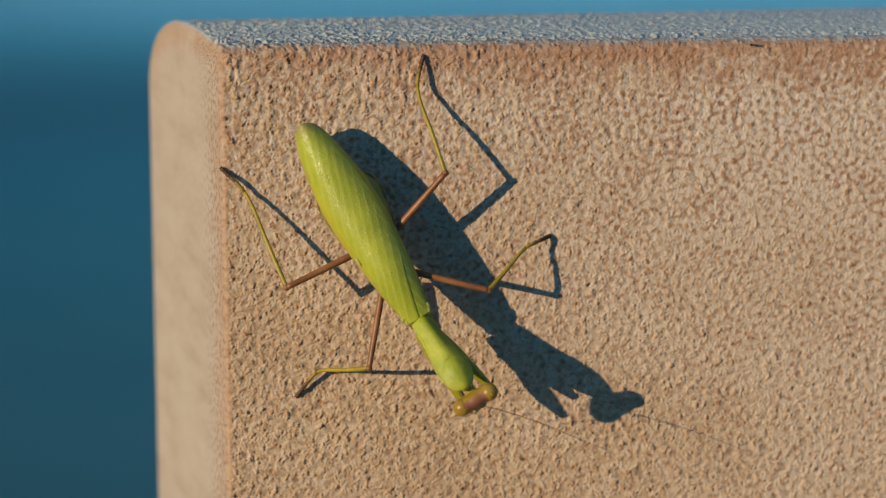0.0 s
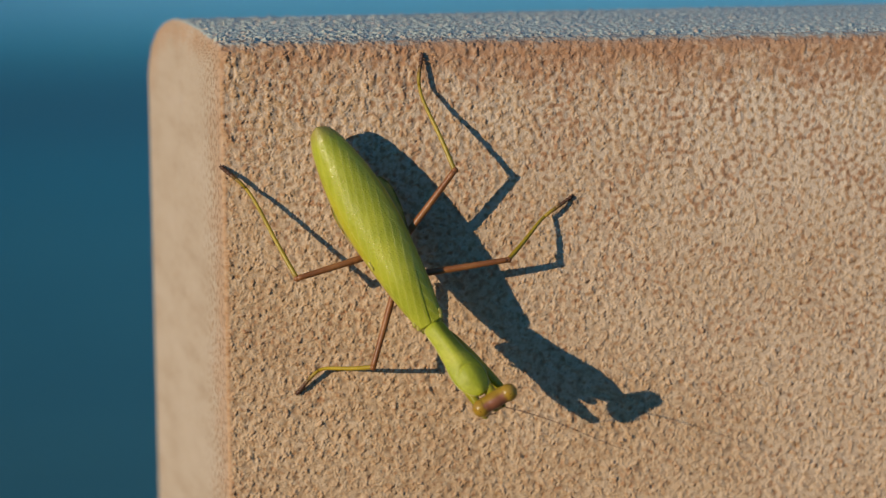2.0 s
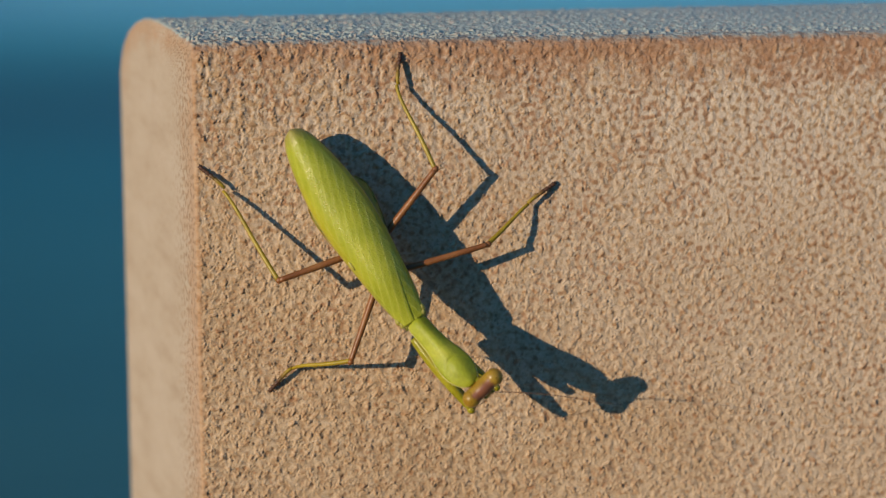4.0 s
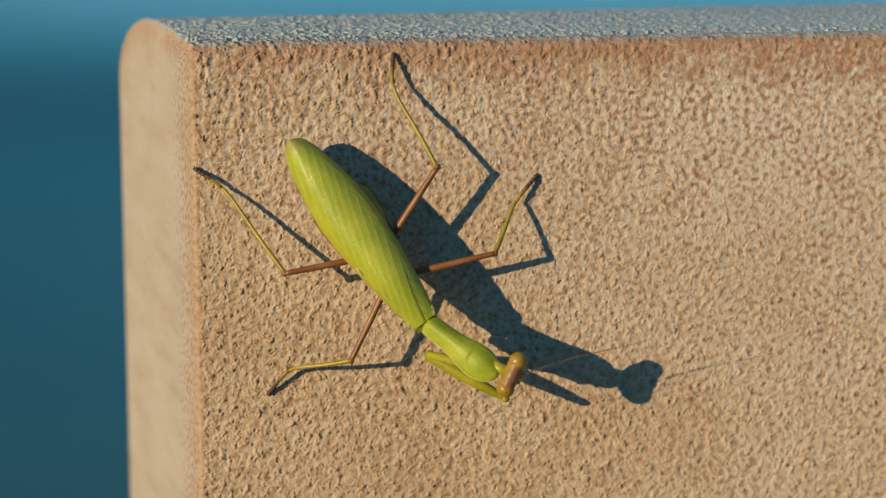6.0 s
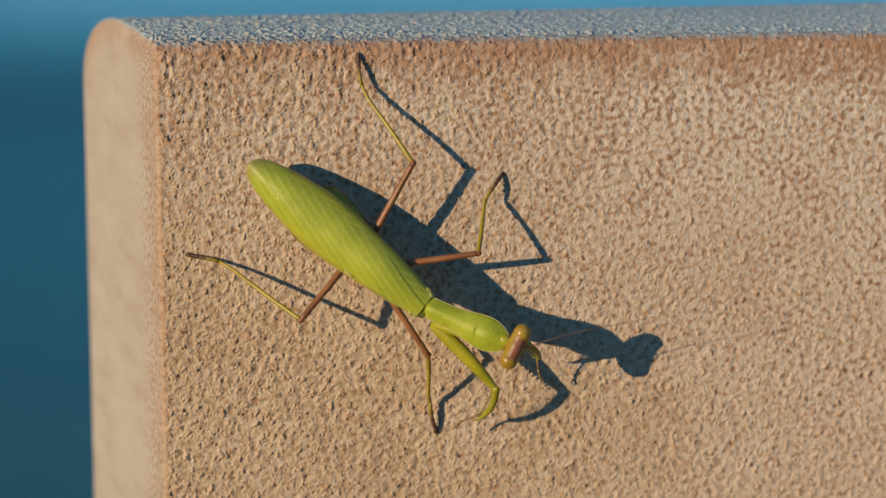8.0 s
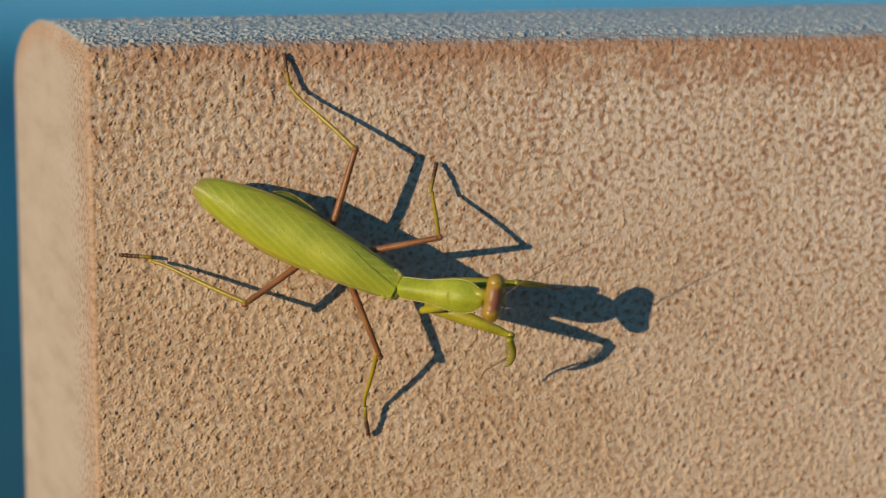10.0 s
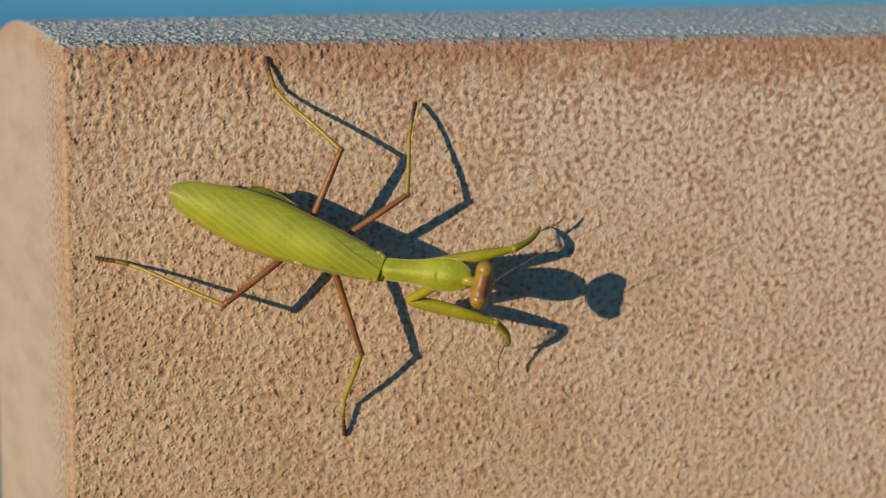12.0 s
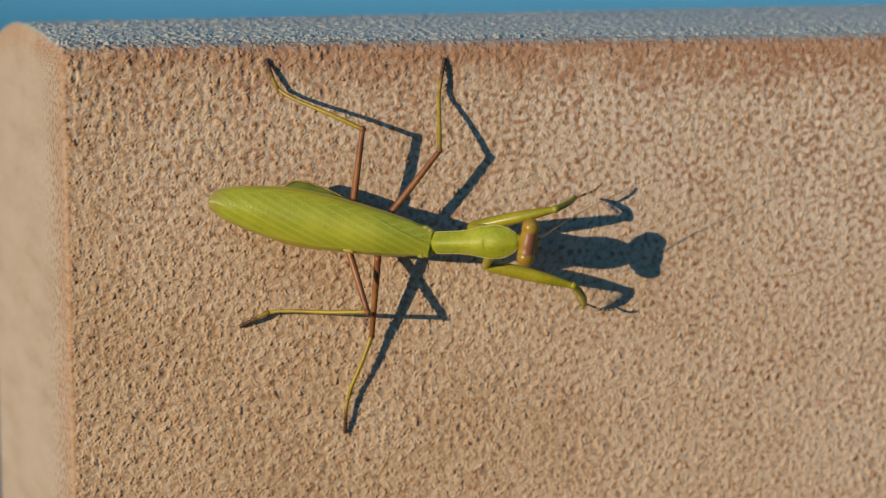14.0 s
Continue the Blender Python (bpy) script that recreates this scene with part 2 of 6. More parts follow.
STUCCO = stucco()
WING_L = wing_skin("forewing_green", -18)
WING_R = wing_skin("forewing_green_lower", 18)
BELLY = skin("abdomen_green", (0.13, 0.17, 0.012), (0.19, 0.23, 0.018), (0.25, 0.25, 0.03), 0.45)
PRONOTUM = skin("pronotum_green", (0.26, 0.285, 0.012), (0.345, 0.37, 0.018), (0.43, 0.43, 0.035), 0.5, 700, 0.35, 0.35)
MARGIN = skin("wing_edge", (0.32, 0.22, 0.07), (0.40, 0.28, 0.10), (0.46, 0.34, 0.14), 0.45)
RIM = skin("pale_rim", (0.42, 0.39, 0.09), (0.50, 0.46, 0.13), (0.56, 0.51, 0.18), 0.45)
VEIN = skin("wing_vein", (0.42, 0.43, 0.05), (0.50, 0.50, 0.08), (0.56, 0.55, 0.11), 0.4)
LOBE = skin("abdomen_edge", (0.22, 0.13, 0.02), (0.31, 0.20, 0.024), (0.37, 0.26, 0.03), 0.5)
FORE = skin("foreleg_green", (0.23, 0.21, 0.006), (0.32, 0.285, 0.008), (0.39, 0.34, 0.015), 0.35, 700)
FORE_TIP = skin("foreleg_tip", (0.20, 0.18, 0.008), (0.27, 0.235, 0.010), (0.33, 0.28, 0.02), 0.4)
HINGE = skin("wing_hinge_yellow", (0.30, 0.27, 0.03), (0.40, 0.35, 0.05), (0.47, 0.42, 0.10), 0.5, 1500, 0.6)
SPINE = skin("spine_brown", (0.10, 0.07, 0.015), (0.15, 0.11, 0.02), (0.2, 0.15, 0.03), 0.4)
FEMUR = skin("femur_brown", (0.17, 0.062, 0.015), (0.25, 0.092, 0.026), (0.325, 0.138, 0.040), 0.42, 700, 0.4)
TIBIA = skin("tibia_olive", (0.26, 0.175, 0.006), (0.36, 0.25, 0.009), (0.43, 0.30, 0.018), 0.38, 700)
TARSUS = skin("tarsus_brown", (0.2, 0.115, 0.04), (0.28, 0.17, 0.06), (0.36, 0.23, 0.09), 0.5, 900)


def foot_skin():
    """Olive where it leaves the shin, dark brown towards the claws."""
    m = mat("foot_olive_brown", 0.5, spec=0.4)
    mp = coords(m)
    n = noise_tex(m, mp, 1500, 3, 0.6)
    sep = m.node_tree.nodes.new("ShaderNodeSeparateXYZ")
    wire(m, mp, 0, sep, 0)
    rng = add(m, "MapRange", **{"From Min": 0.0012, "From Max": 0.0044})
    wire(m, sep, "X", rng, 0)
    r = ramp(m, [(0.0, (0.32, 0.22, 0.012)), (0.5, (0.22, 0.13, 0.025)), (1.0, (0.095, 0.042, 0.02))])
    wire(m, rng, 0, r, 0)
    t = ramp(m, [(0.3, (0.8, 0.8, 0.8)), (0.7, (1.15, 1.15, 1.15))])
    wire(m, n, 0, t, 0)
    c = mixed(m, 1.0, (r, 0), (t, 0), "MULTIPLY")
    wire(m, c, 2, bsdf(m), "Base Color")
    bumped(m, n, 0, 0.2, 0.0001)
    return m


FOOT = foot_skin()


def head_skin(name, rough):
    """Olive at the eyes, brown between them."""
    m = mat(name, rough, spec=0.4)
    mp = coords(m)
    n = noise_tex(m, mp, 380, 4, 0.6)
    r = ramp(m, [(0.3, (0.27, 0.15, 0.012)), (0.5, (0.34, 0.20, 0.018)), (0.7, (0.40, 0.25, 0.03))])
    wire(m, n, 0, r, 0)
    sep = m.node_tree.nodes.new("ShaderNodeSeparateXYZ")
    wire(m, mp, 0, sep, 0)
    ab = add(m, "Math")
    ab.operation = "ABSOLUTE"
    wire(m, sep, "Y", ab, 0)
    wob = add(m, "Math")
    wob.operation = "MULTIPLY_ADD"
    wire(m, n, 0, wob, 0)
    wob.inputs[1].default_value = 0.0022
    wire(m, ab, 0, wob, 2)
    rng = add(m, "MapRange", **{"From Min": 0.0040, "From Max": 0.0033, "To Min": 0.0, "To Max": 0.9})
    wire(m, wob, 0, rng, 0)
    # the brown patch sits on the brow only
    shift = add(m, "Math")
    shift.operation = "ADD"
    wire(m, sep, "X", shift, 0)
    shift.inputs[1].default_value = -0.0001
    fore = add(m, "Math")
    fore.operation = "ABSOLUTE"
    wire(m, shift, 0, fore, 0)
    brow = add(m, "MapRange", **{"From Min": 0.0015, "From Max": 0.0009})
    wire(m, fore, 0, brow, 0)
    both = add(m, "Math")
    both.operation = "MULTIPLY"
    wire(m, rng, 0, both, 0)
    wire(m, brow, 0, both, 1)
    c = mixed(m, (both, 0), (r, 0), (0.24, 0.085, 0.050))
    wire(m, c, 2, bsdf(m), "Base Color")
    bumped(m, n, 0, 0.15, 0.0001)
    return m


HEAD = skin("face_green", (0.22, 0.19, 0.02), (0.30, 0.25, 0.03), (0.36, 0.30, 0.05), 0.4, 700)
CROWN = head_skin("head_brown_olive", 0.42)
EYE = head_skin("eye_olive", 0.3)
PUPIL = mat("pupil_black", 0.25)
bsdf(PUPIL).inputs["Base Color"].default_value = (0.02, 0.012, 0.008, 1)
ANTENNA = skin("antenna_brown", (0.10, 0.05, 0.025), (0.15, 0.08, 0.04), (0.2, 0.11, 0.055), 0.5)
STIGMA = skin("stigma_yellow", (0.45, 0.38, 0.06), (0.52, 0.44, 0.09), (0.58, 0.5, 0.12), 0.4)
ANT = skin("ant_black", (0.01, 0.008, 0.006), (0.02, 0.014, 0.01), (0.03, 0.02, 0.014), 0.3)


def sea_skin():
    """Sea water in long soft bands of tint by distance, sky sheen painted in."""
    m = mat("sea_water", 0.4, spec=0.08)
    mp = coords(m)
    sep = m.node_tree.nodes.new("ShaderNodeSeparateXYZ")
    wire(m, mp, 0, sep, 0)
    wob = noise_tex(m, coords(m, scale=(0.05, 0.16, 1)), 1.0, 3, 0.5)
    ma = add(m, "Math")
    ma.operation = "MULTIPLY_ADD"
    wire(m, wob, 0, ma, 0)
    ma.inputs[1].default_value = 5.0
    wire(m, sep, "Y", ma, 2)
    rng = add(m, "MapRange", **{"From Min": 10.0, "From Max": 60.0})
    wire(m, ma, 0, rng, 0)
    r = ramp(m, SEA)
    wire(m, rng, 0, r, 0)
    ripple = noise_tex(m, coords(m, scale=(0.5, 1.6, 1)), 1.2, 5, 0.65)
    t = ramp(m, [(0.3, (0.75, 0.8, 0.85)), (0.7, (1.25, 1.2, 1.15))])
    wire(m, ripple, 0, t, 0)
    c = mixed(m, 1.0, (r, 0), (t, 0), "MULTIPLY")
    # darker off the near end of the wall, paler further along
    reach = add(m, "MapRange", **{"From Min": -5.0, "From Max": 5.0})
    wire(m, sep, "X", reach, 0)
    x_tint = ramp(m, [(0.0, (0.62, 0.66, 0.70)), (0.45, (0.98, 0.98, 0.98)), (1.0, (1.08, 1.08, 1.08))])
    wire(m, reach, 0, x_tint, 0)
    c = mixed(m, 1.0, (c, 2), (x_tint, 0), "MULTIPLY")
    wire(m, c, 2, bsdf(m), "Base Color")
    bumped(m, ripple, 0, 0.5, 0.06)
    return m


# distance over 50 m from 10 m out, and the tint there, sky sheen included
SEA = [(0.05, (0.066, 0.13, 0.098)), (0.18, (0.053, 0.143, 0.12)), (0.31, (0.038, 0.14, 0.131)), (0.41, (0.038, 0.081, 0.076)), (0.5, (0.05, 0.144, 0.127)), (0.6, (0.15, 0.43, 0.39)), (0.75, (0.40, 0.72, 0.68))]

# ---- building helpers ----


def mesh_object(name, bm, material, smooth=True):
    me = bpy.data.meshes.new(name)
    bmesh.ops.recalc_face_normals(bm, faces=bm.faces)
    bm.to_mesh(me)
    bm.free()
    me.materials.append(material)
    if smooth:
        me.polygons.foreach_set("use_smooth", [True] * len(me.polygons))
    return new(name, me)


def part(name, bm, material, parent, label="", smooth=True):
    ob = mesh_object(name, bm, material, smooth)
    ob.parent = parent
    if label:
        ob["label"] = label
    return ob


def loft(rings, caps=True, bm=None):
    """Skins rings of equal count, closed round."""
    bm = bm or bmesh.new()
    vs = [[bm.verts.new(p) for p in ring] for ring in rings]
    n = len(vs[0])
    for a, b in zip(vs, vs[1:]):
        for i in range(n):
            bm.faces.new((a[i], a[(i + 1) % n], b[(i + 1) % n], b[i]))
    if caps:
        bm.faces.new(vs[0])
        bm.faces.new(vs[-1][::-1])
    return bm


def tube(points, radii, n=10, bm=None, flat=1.0):
    """A tube along points, with a radius at each; flat squeezes it across."""
    pts = [Vector(p) for p in points]
    rings = []
    for i, p in enumerate(pts):
        d = (pts[min(i + 1, len(pts) - 1)] - pts[max(i - 1, 0)]).normalized()
        side = Vector((0, 0, 1)).cross(d)
        side = side.normalized() if side.length > 1e-4 else Vector((0, 1, 0))
        up = d.cross(side)
        rings.append([p + side * (math.cos(a) * radii[i] * flat) + up * (math.sin(a) * radii[i]) for a in (2 * math.pi * k / n for k in range(n))])
    return loft(rings, True, bm)


def smooth_table(table, x):
    """Values between the rows of a table, along a smooth curve."""
    last = len(table) - 1
    for i in range(last):
        if x <= table[i + 1][0]:
            x0, x1 = table[i][0], table[i + 1][0]
            k = max(0.0, min(1.0, (x - x0) / (x1 - x0)))
            out = []
            for c in range(1, len(table[0])):
                y0, y1 = table[i][c], table[i + 1][c]
                before, after = table[max(i - 1, 0)], table[min(i + 2, last)]
                m0 = (y1 - before[c]) / (x1 - before[0]) * (x1 - x0)
                m1 = (after[c] - y0) / (after[0] - x0) * (x1 - x0)
                q, r = k * k, k * k * k
                out.append((2 * r - 3 * q + 1) * y0 + (r - 2 * q + k) * m0 + (3 * q - 2 * r) * y1 + (r - q) * m1)
            return out
    return list(table[-1][1:])


def ball(bm, centre, size, seg=14, rings=9):
    g = bmesh.ops.create_uvsphere(bm, u_segments=seg, v_segments=rings, radius=1.0)
    for v in g["verts"]:
        v.co = Vector((v.co.x * size[0], v.co.y * size[1], v.co.z * size[2])) + Vector(centre)
    return bm


def cone(bm, a, b, r):
    """A small spine from a to b."""
    a, b = Vector(a), Vector(b)
    d = (b - a).normalized()
    s = d.orthogonal().normalized()
    u = d.cross(s)
    ring = [bm.verts.new(a + s * (math.cos(t) * r) + u * (math.sin(t) * r)) for t in (0, 1.571, 3.142, 4.712)]
    tip = bm.verts.new(b)
    for i in range(4):
        bm.faces.new((ring[i], ring[(i + 1) % 4], tip))
    bm.faces.new(ring[::-1])

# ---- the place ----


def band_noise(ny, nx, step, wave, width, seed, tall=1.0):
    """Noise on a grid, with lumps of about one wavelength; unit spread."""
    r = np.random.RandomState(seed)
    spec = np.fft.rfft2(r.standard_normal((ny, nx)))
    fy, fx = np.fft.fftfreq(ny, step)[:, None], np.fft.rfftfreq(nx, step)[None, :]
    f = np.sqrt(fx * fx + (fy * tall) ** 2) + 1e-9
    spec *= np.exp(-0.5 * (np.log(f * wave) / width) ** 2)
    out = np.fft.irfft2(spec, s=(ny, nx))
    return out / out.std()


THICK, TOP = 0.070, 1.0
STEP = 0.00018


def wall():
    # columns: the end face from its middle to the edge, the rounded edge, then along the front
    fillet = 0.0009
    cols = [("end", k) for k in np.linspace(1.0, 0.03, 96)]
    cols += [("edge", a) for a in np.linspace(0, math.pi / 2, 5)]
    xs = list(np.arange(fillet + STEP, 0.215, STEP)) + list(0.215 + np.cumsum(np.geomspace(0.0006, 0.5, 30)))
    cols += [("run", x) for x in xs]
    # rows: up the front, over the crown, down the back; y, z, outward normal, arc length
    zs = list(np.concatenate([np.linspace(0.0, 0.80, 9)[:-1], 0.80 + 0.082 * (1 - np.geomspace(1, 0.004, 14))])) + list(np.arange(0.8825, 0.9985, STEP))
    # top: a small arris, nearly level, then a wide round fall to the back
    arc = np.linspace(0, math.pi / 2, 22)[1:]
    arris_y, arris_z = 0.0036 * (1 - np.cos(arc)), 0.0024 * np.sin(arc)
    flat_y = np.arange(0.0036 + STEP, 0.0365, STEP)
    flat_z = 0.0024 + 0.0024 * np.sin((flat_y - 0.0036) / 0.0329 * math.pi / 2)
    fall = np.linspace(0, math.pi / 2, 44)[1:]
    fall_y, fall_z = 0.0365 + (THICK - 0.0365) * np.sin(fall) ** 0.92, 0.0048 - 0.0175 * (1 - np.cos(fall) ** 0.92)
    cy, cz = np.concatenate([arris_y, flat_y, fall_y]), np.concatenate([arris_z, flat_z, fall_z])
    nc = len(cy)
    y = np.concatenate([np.zeros(len(zs)), cy, np.full(10, THICK)])
    zb = np.concatenate([np.array(zs), np.full(nc, TOP - 0.0015), np.linspace(0.97, 0.0, 10)])
    zr = np.concatenate([np.zeros(len(zs)), cz, np.zeros(10)])
    seglen = np.hypot(np.diff(y), np.diff(zb + zr))
    s = np.concatenate([[0], np.cumsum(seglen)])
    z0 = zb + zr
    ty, tz = np.gradient(y, s), np.gradient(z0, s)
    ln = np.hypot(ty, tz)
    ny_, nz_ = -tz / ln, ty / ln
    nv, nu = len(s), len(cols)
    P = np.zeros((nv, nu, 3))
    N = np.zeros((nv, nu, 3))
    U = np.zeros(nu)
    amp = np.ones(nu)
    spine_y = np.full(nv, THICK / 2)
    spine_z = np.minimum(zb, TOP - 0.012)
    lean = math.tan(radians(14.2))
    for j, (kind, v) in enumerate(cols):
        run = min(max(v if kind == "run" else 0.0, 0.0), 0.2)
        z = zb + zr + 0.0012 * run / 0.15 * np.clip(y / 0.02, 0, 1)
        if kind == "end":
            P[:, j] = np.stack([np.zeros(nv), y + (spine_y - y) * v, z + (spine_z - z) * v], 1)
            inset = fillet * (1 - v)
            P[:, j, 1] -= ny_ * inset
            P[:, j, 2] -= nz_ * inset
            N[:, j] = (-1, 0, 0)
            U[j] = -v * THICK / 2
            amp[j] = 0.03 + 0.8 * max(0.0, 1 - v) ** 3
        elif kind == "edge":
            P[:, j, 0] = fillet * (1 - math.cos(v))
            P[:, j, 1] = y - ny_ * fillet * (1 - math.sin(v))
            P[:, j, 2] = z - nz_ * fillet * (1 - math.sin(v))
            N[:, j, 0] = -math.cos(v)
            N[:, j, 1], N[:, j, 2] = ny_ * math.sin(v), nz_ * math.sin(v)
            U[j] = fillet * v / 1.57
            amp[j] = 0.35 + 0.45 * v / 1.57
        else:
            P[:, j, 0], P[:, j, 1], P[:, j, 2] = v, y, z
            N[:, j, 1], N[:, j, 2] = ny_, nz_
            U[j] = v
            amp[j] = 1.0 if v < 0.215 else max(0.0, 1 - (v - 0.215) / 0.004)
    # the end stands a little askew
    skew = np.clip(1 - P[:, :, 0] / 0.06, 0, 1)
    P[:, :, 0] -= P[:, :, 1] * lean * skew
    P[:, :, 0] -= 0.0007
    # relief: crumbs, hollows and pin holes
    gx, gy = 1300, 960
    crumbs = band_noise(gy, gx, STEP, 0.00185, 0.42, 3)
    small = band_noise(gy, gx, STEP, 0.00080, 0.34, 5)
    lumps = band_noise(gy, gx, STEP, 0.0040, 0.4, 11)
    swell = band_noise(gy, gx, STEP, 0.014, 0.5, 7)
    holes = band_noise(gy, gx, STEP, 0.0019, 0.4, 9)
    pricks = band_noise(gy, gx, STEP, 0.00105, 0.3, 29)
    mid = band_noise(gy, gx, STEP, 0.0025, 0.3, 13)
    runs = band_noise(gy, gx, STEP, 0.0030, 0.5, 17, 1.9)
    worn = np.clip(0.85 + 0.4 * lumps, 0.1, 1.8)
    relief = worn * (0.85 * np.clip(crumbs - 0.25, -0.3, 1.8) + 0.35 * small) + 0.36 * mid + 0.35 * lumps + 0.2 * swell - 0.25
    relief -= 1.8 * np.clip(holes - 1.65, 0, 0.9)
    relief -= 1.7 * np.clip(pricks - 1.5, 0, 0.8)
    # where rust has settled: in and beside the pin holes, and in flecks of its own
    fleck = 0.95 * band_noise(gy, gx, STEP, 0.0025, 0.42, 21) + 0.2 * band_noise(gy, gx, STEP, 0.001, 0.3, 23)
    fleck += 0.45 * np.roll(holes, 2, 1) + 0.12 * crumbs
    fleck /= fleck.std()
    height = relief * 0.000109
    drips = runs * 0.00006
    iu = np.round(U / STEP).astype(int) % gx
    smin = s[np.searchsorted(zb[:len(zs)], 0.8825)]
    iv = np.round((s - smin) / STEP).astype(int) % gy
    # towards the top the render has run down in small ridges
    hang = np.clip((zb - 0.955) / 0.03, 0, 1) * np.exp(-np.clip(s - s[len(zs)], 0, None) / 0.002)
    D = height[iv][:, iu] * (1 - 0.05 * np.clip((zb - 0.945) / 0.035, 0, 1))[:, None] + drips[iv][:, iu] * hang[:, None]
    vfade = np.ones(nv)
    vfade[zb < 0.883] = np.clip(1 - (0.883 - zb[zb < 0.883]) / 0.002, 0, 1)
    vfade[len(zs) + 24:] = 1.15
    vfade[len(zs) + 24:len(zs) + 64] = np.linspace(2.1, 1.15, 40)
    vfade[len(zs) - 10:len(zs) + 24] = 1.2
    vfade[len(zs) + nc - 1:] = 0
    D = D * amp[None, :] * vfade[:, None]
    # weathered smoother along the upper far stretch
    fx = np.clip((P[:, :, 0] - 0.04) / 0.08, 0, 1)
    fz = np.clip((P[:, :, 2] - 0.925) / 0.05, 0, 1)
    D *= (1 - 0.3 * fx * fz + 0.15 * (1 - fz)) * (1.12 - 0.20 * np.clip((P[:, :, 0] - 0.02) / 0.12, 0, 1))
    P += N * D[:, :, None]
    me = bpy.data.meshes.new("wall_front")
    idx = np.arange(nv * nu).reshape(nv, nu)
    quads = np.stack([idx[:-1, :-1], idx[:-1, 1:], idx[1:, 1:], idx[1:, :-1]], -1).reshape(-1, 4)
    me.vertices.add(nv * nu)
    me.vertices.foreach_set("co", P.reshape(-1).astype(np.float32))
    # one more face closes the far end
    corners = np.concatenate([quads.reshape(-1), idx[:, -1]])
    starts = np.arange(0, quads.size + 4, 4)
    me.loops.add(len(corners))
    me.loops.foreach_set("vertex_index", corners.astype(np.int32))
    me.polygons.add(len(starts))
    me.polygons.foreach_set("loop_start", starts.astype(np.int32))
    me.polygons.foreach_set("use_smooth", np.arange(len(starts)) < len(quads))
    me.update(calc_edges=True)
    at = me.attributes.new("grain", "FLOAT", "POINT")
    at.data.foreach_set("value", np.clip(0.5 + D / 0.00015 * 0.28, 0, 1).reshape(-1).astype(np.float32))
    at = me.attributes.new("fleck", "FLOAT", "POINT")
    at.data.foreach_set("value", (0.5 + 0.1 * fleck[iv][:, iu]).reshape(-1).astype(np.float32))
    # how near the corner between the end and the rest lies
    off = np.array([(v * 0.03 - 0.0012) * 0.22 if kind == "end" else 0.0 if kind == "edge" else v for kind, v in cols])
    near = np.tile(np.exp(-np.maximum(off, 0.0) / 0.002), (nv, 1))
    at = me.attributes.new("rim", "FLOAT", "POINT")
    at.data.foreach_set("value", near.reshape(-1).astype(np.float32))
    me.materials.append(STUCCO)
    ob = new("wall_front", me)
    return tagged(ob, "rough sand-coloured plastered parapet wall with rounded top, rust-stained along its edge", "wall", kind="structure")


wall()


def sheet(name, half, z, material):
    bm = bmesh.new()
    xs = [-half, -half / 6, -half / 40, half / 40, half / 6, half]
    g = [[bm.verts.new((x, y, z)) for x in xs] for y in xs]
    for a, b in zip(g, g[1:]):
        for i in range(len(xs) - 1):
            bm.faces.new((a[i], a[i + 1], b[i + 1], b[i]))
    return mesh_object(name, bm, material, False)


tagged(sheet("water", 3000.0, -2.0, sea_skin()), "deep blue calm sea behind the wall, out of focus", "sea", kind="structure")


def quay():
    """The dark stone quay on which the wall stands, with its edge in the water; out of sight below."""
    m = mat("wet_dark_stone", 0.7, spec=0.3)
    mp = coords(m)
    n = noise_tex(m, mp, 9.0, 6, 0.65)
    r = ramp(m, [(0.3, (0.030, 0.032, 0.034)), (0.7, (0.060, 0.060, 0.058))])
    wire(m, n, 0, r, 0)
    wire(m, r, 0, bsdf(m), "Base Color")
    bumped(m, n, 0, 0.4, 0.01)
    bm = bmesh.new()
    bmesh.ops.create_cube(bm, size=1.0)
    for v in bm.verts:
        v.co = Vector((v.co.x * 14.0 + 2.0, v.co.y * 7.0 - 3.3, v.co.z * 2.6 - 1.3))
    bmesh.ops.bevel(bm, geom=list(bm.edges), offset=0.03, segments=2, affect="EDGES")
    return tagged(mesh_object("pavement", bm, m, False), "dark stone quay on which the wall stands", "quay", kind="structure")


quay()


def skylight_block():
    """Unseen dark hills with an uneven skyline, added behind the viewer to dim skylight."""
    m = mat("dark_block", 0.95, spec=0.1)
    n = noise_tex(m, coords(m), 0.08, 5, 0.6)
    r = ramp(m, [(0.35, (0.03, 0.04, 0.02)), (0.65, (0.07, 0.075, 0.045))])
    wire(m, n, 0, r, 0)
    wire(m, r, 0, bsdf(m), "Base Color")
    bm = bmesh.new()
    rows = []
    for d, k in ((300.0, 0.0), (330.0, 0.7), (380.0, 1.0), (460.0, 0.0)):
        row = []
        for q in range(73):
            a = radians(100 + 160 * q / 72)
            h = -3 + k * (36 + 65 * max(0.0, min(1.0, (210 - (100 + 160 * q / 72)) / 25)) + 9 * noise.noise(Vector((q * 0.23, k * 3, 0))) + 5 * noise.noise(Vector((q * 0.8, k, 5))))
            row.append(bm.verts.new((d * math.sin(a), d * math.cos(a), h)))
        rows.append(row)
    for u, v in zip(rows, rows[1:]):
        for i in range(72):
            bm.faces.new((u[i], u[i + 1], v[i + 1], v[i]))
    return tagged(mesh_object("backdrop", bm, m), "unseen dark hills added behind the camera to dim skylight", "shore", kind="structure")


skylight_block()

# ---- the mantis ----
M = 0.001
mantis = tagged(new("praying_mantis"), "green praying mantis with brown legs, clinging to the plastered wall", "mantis")

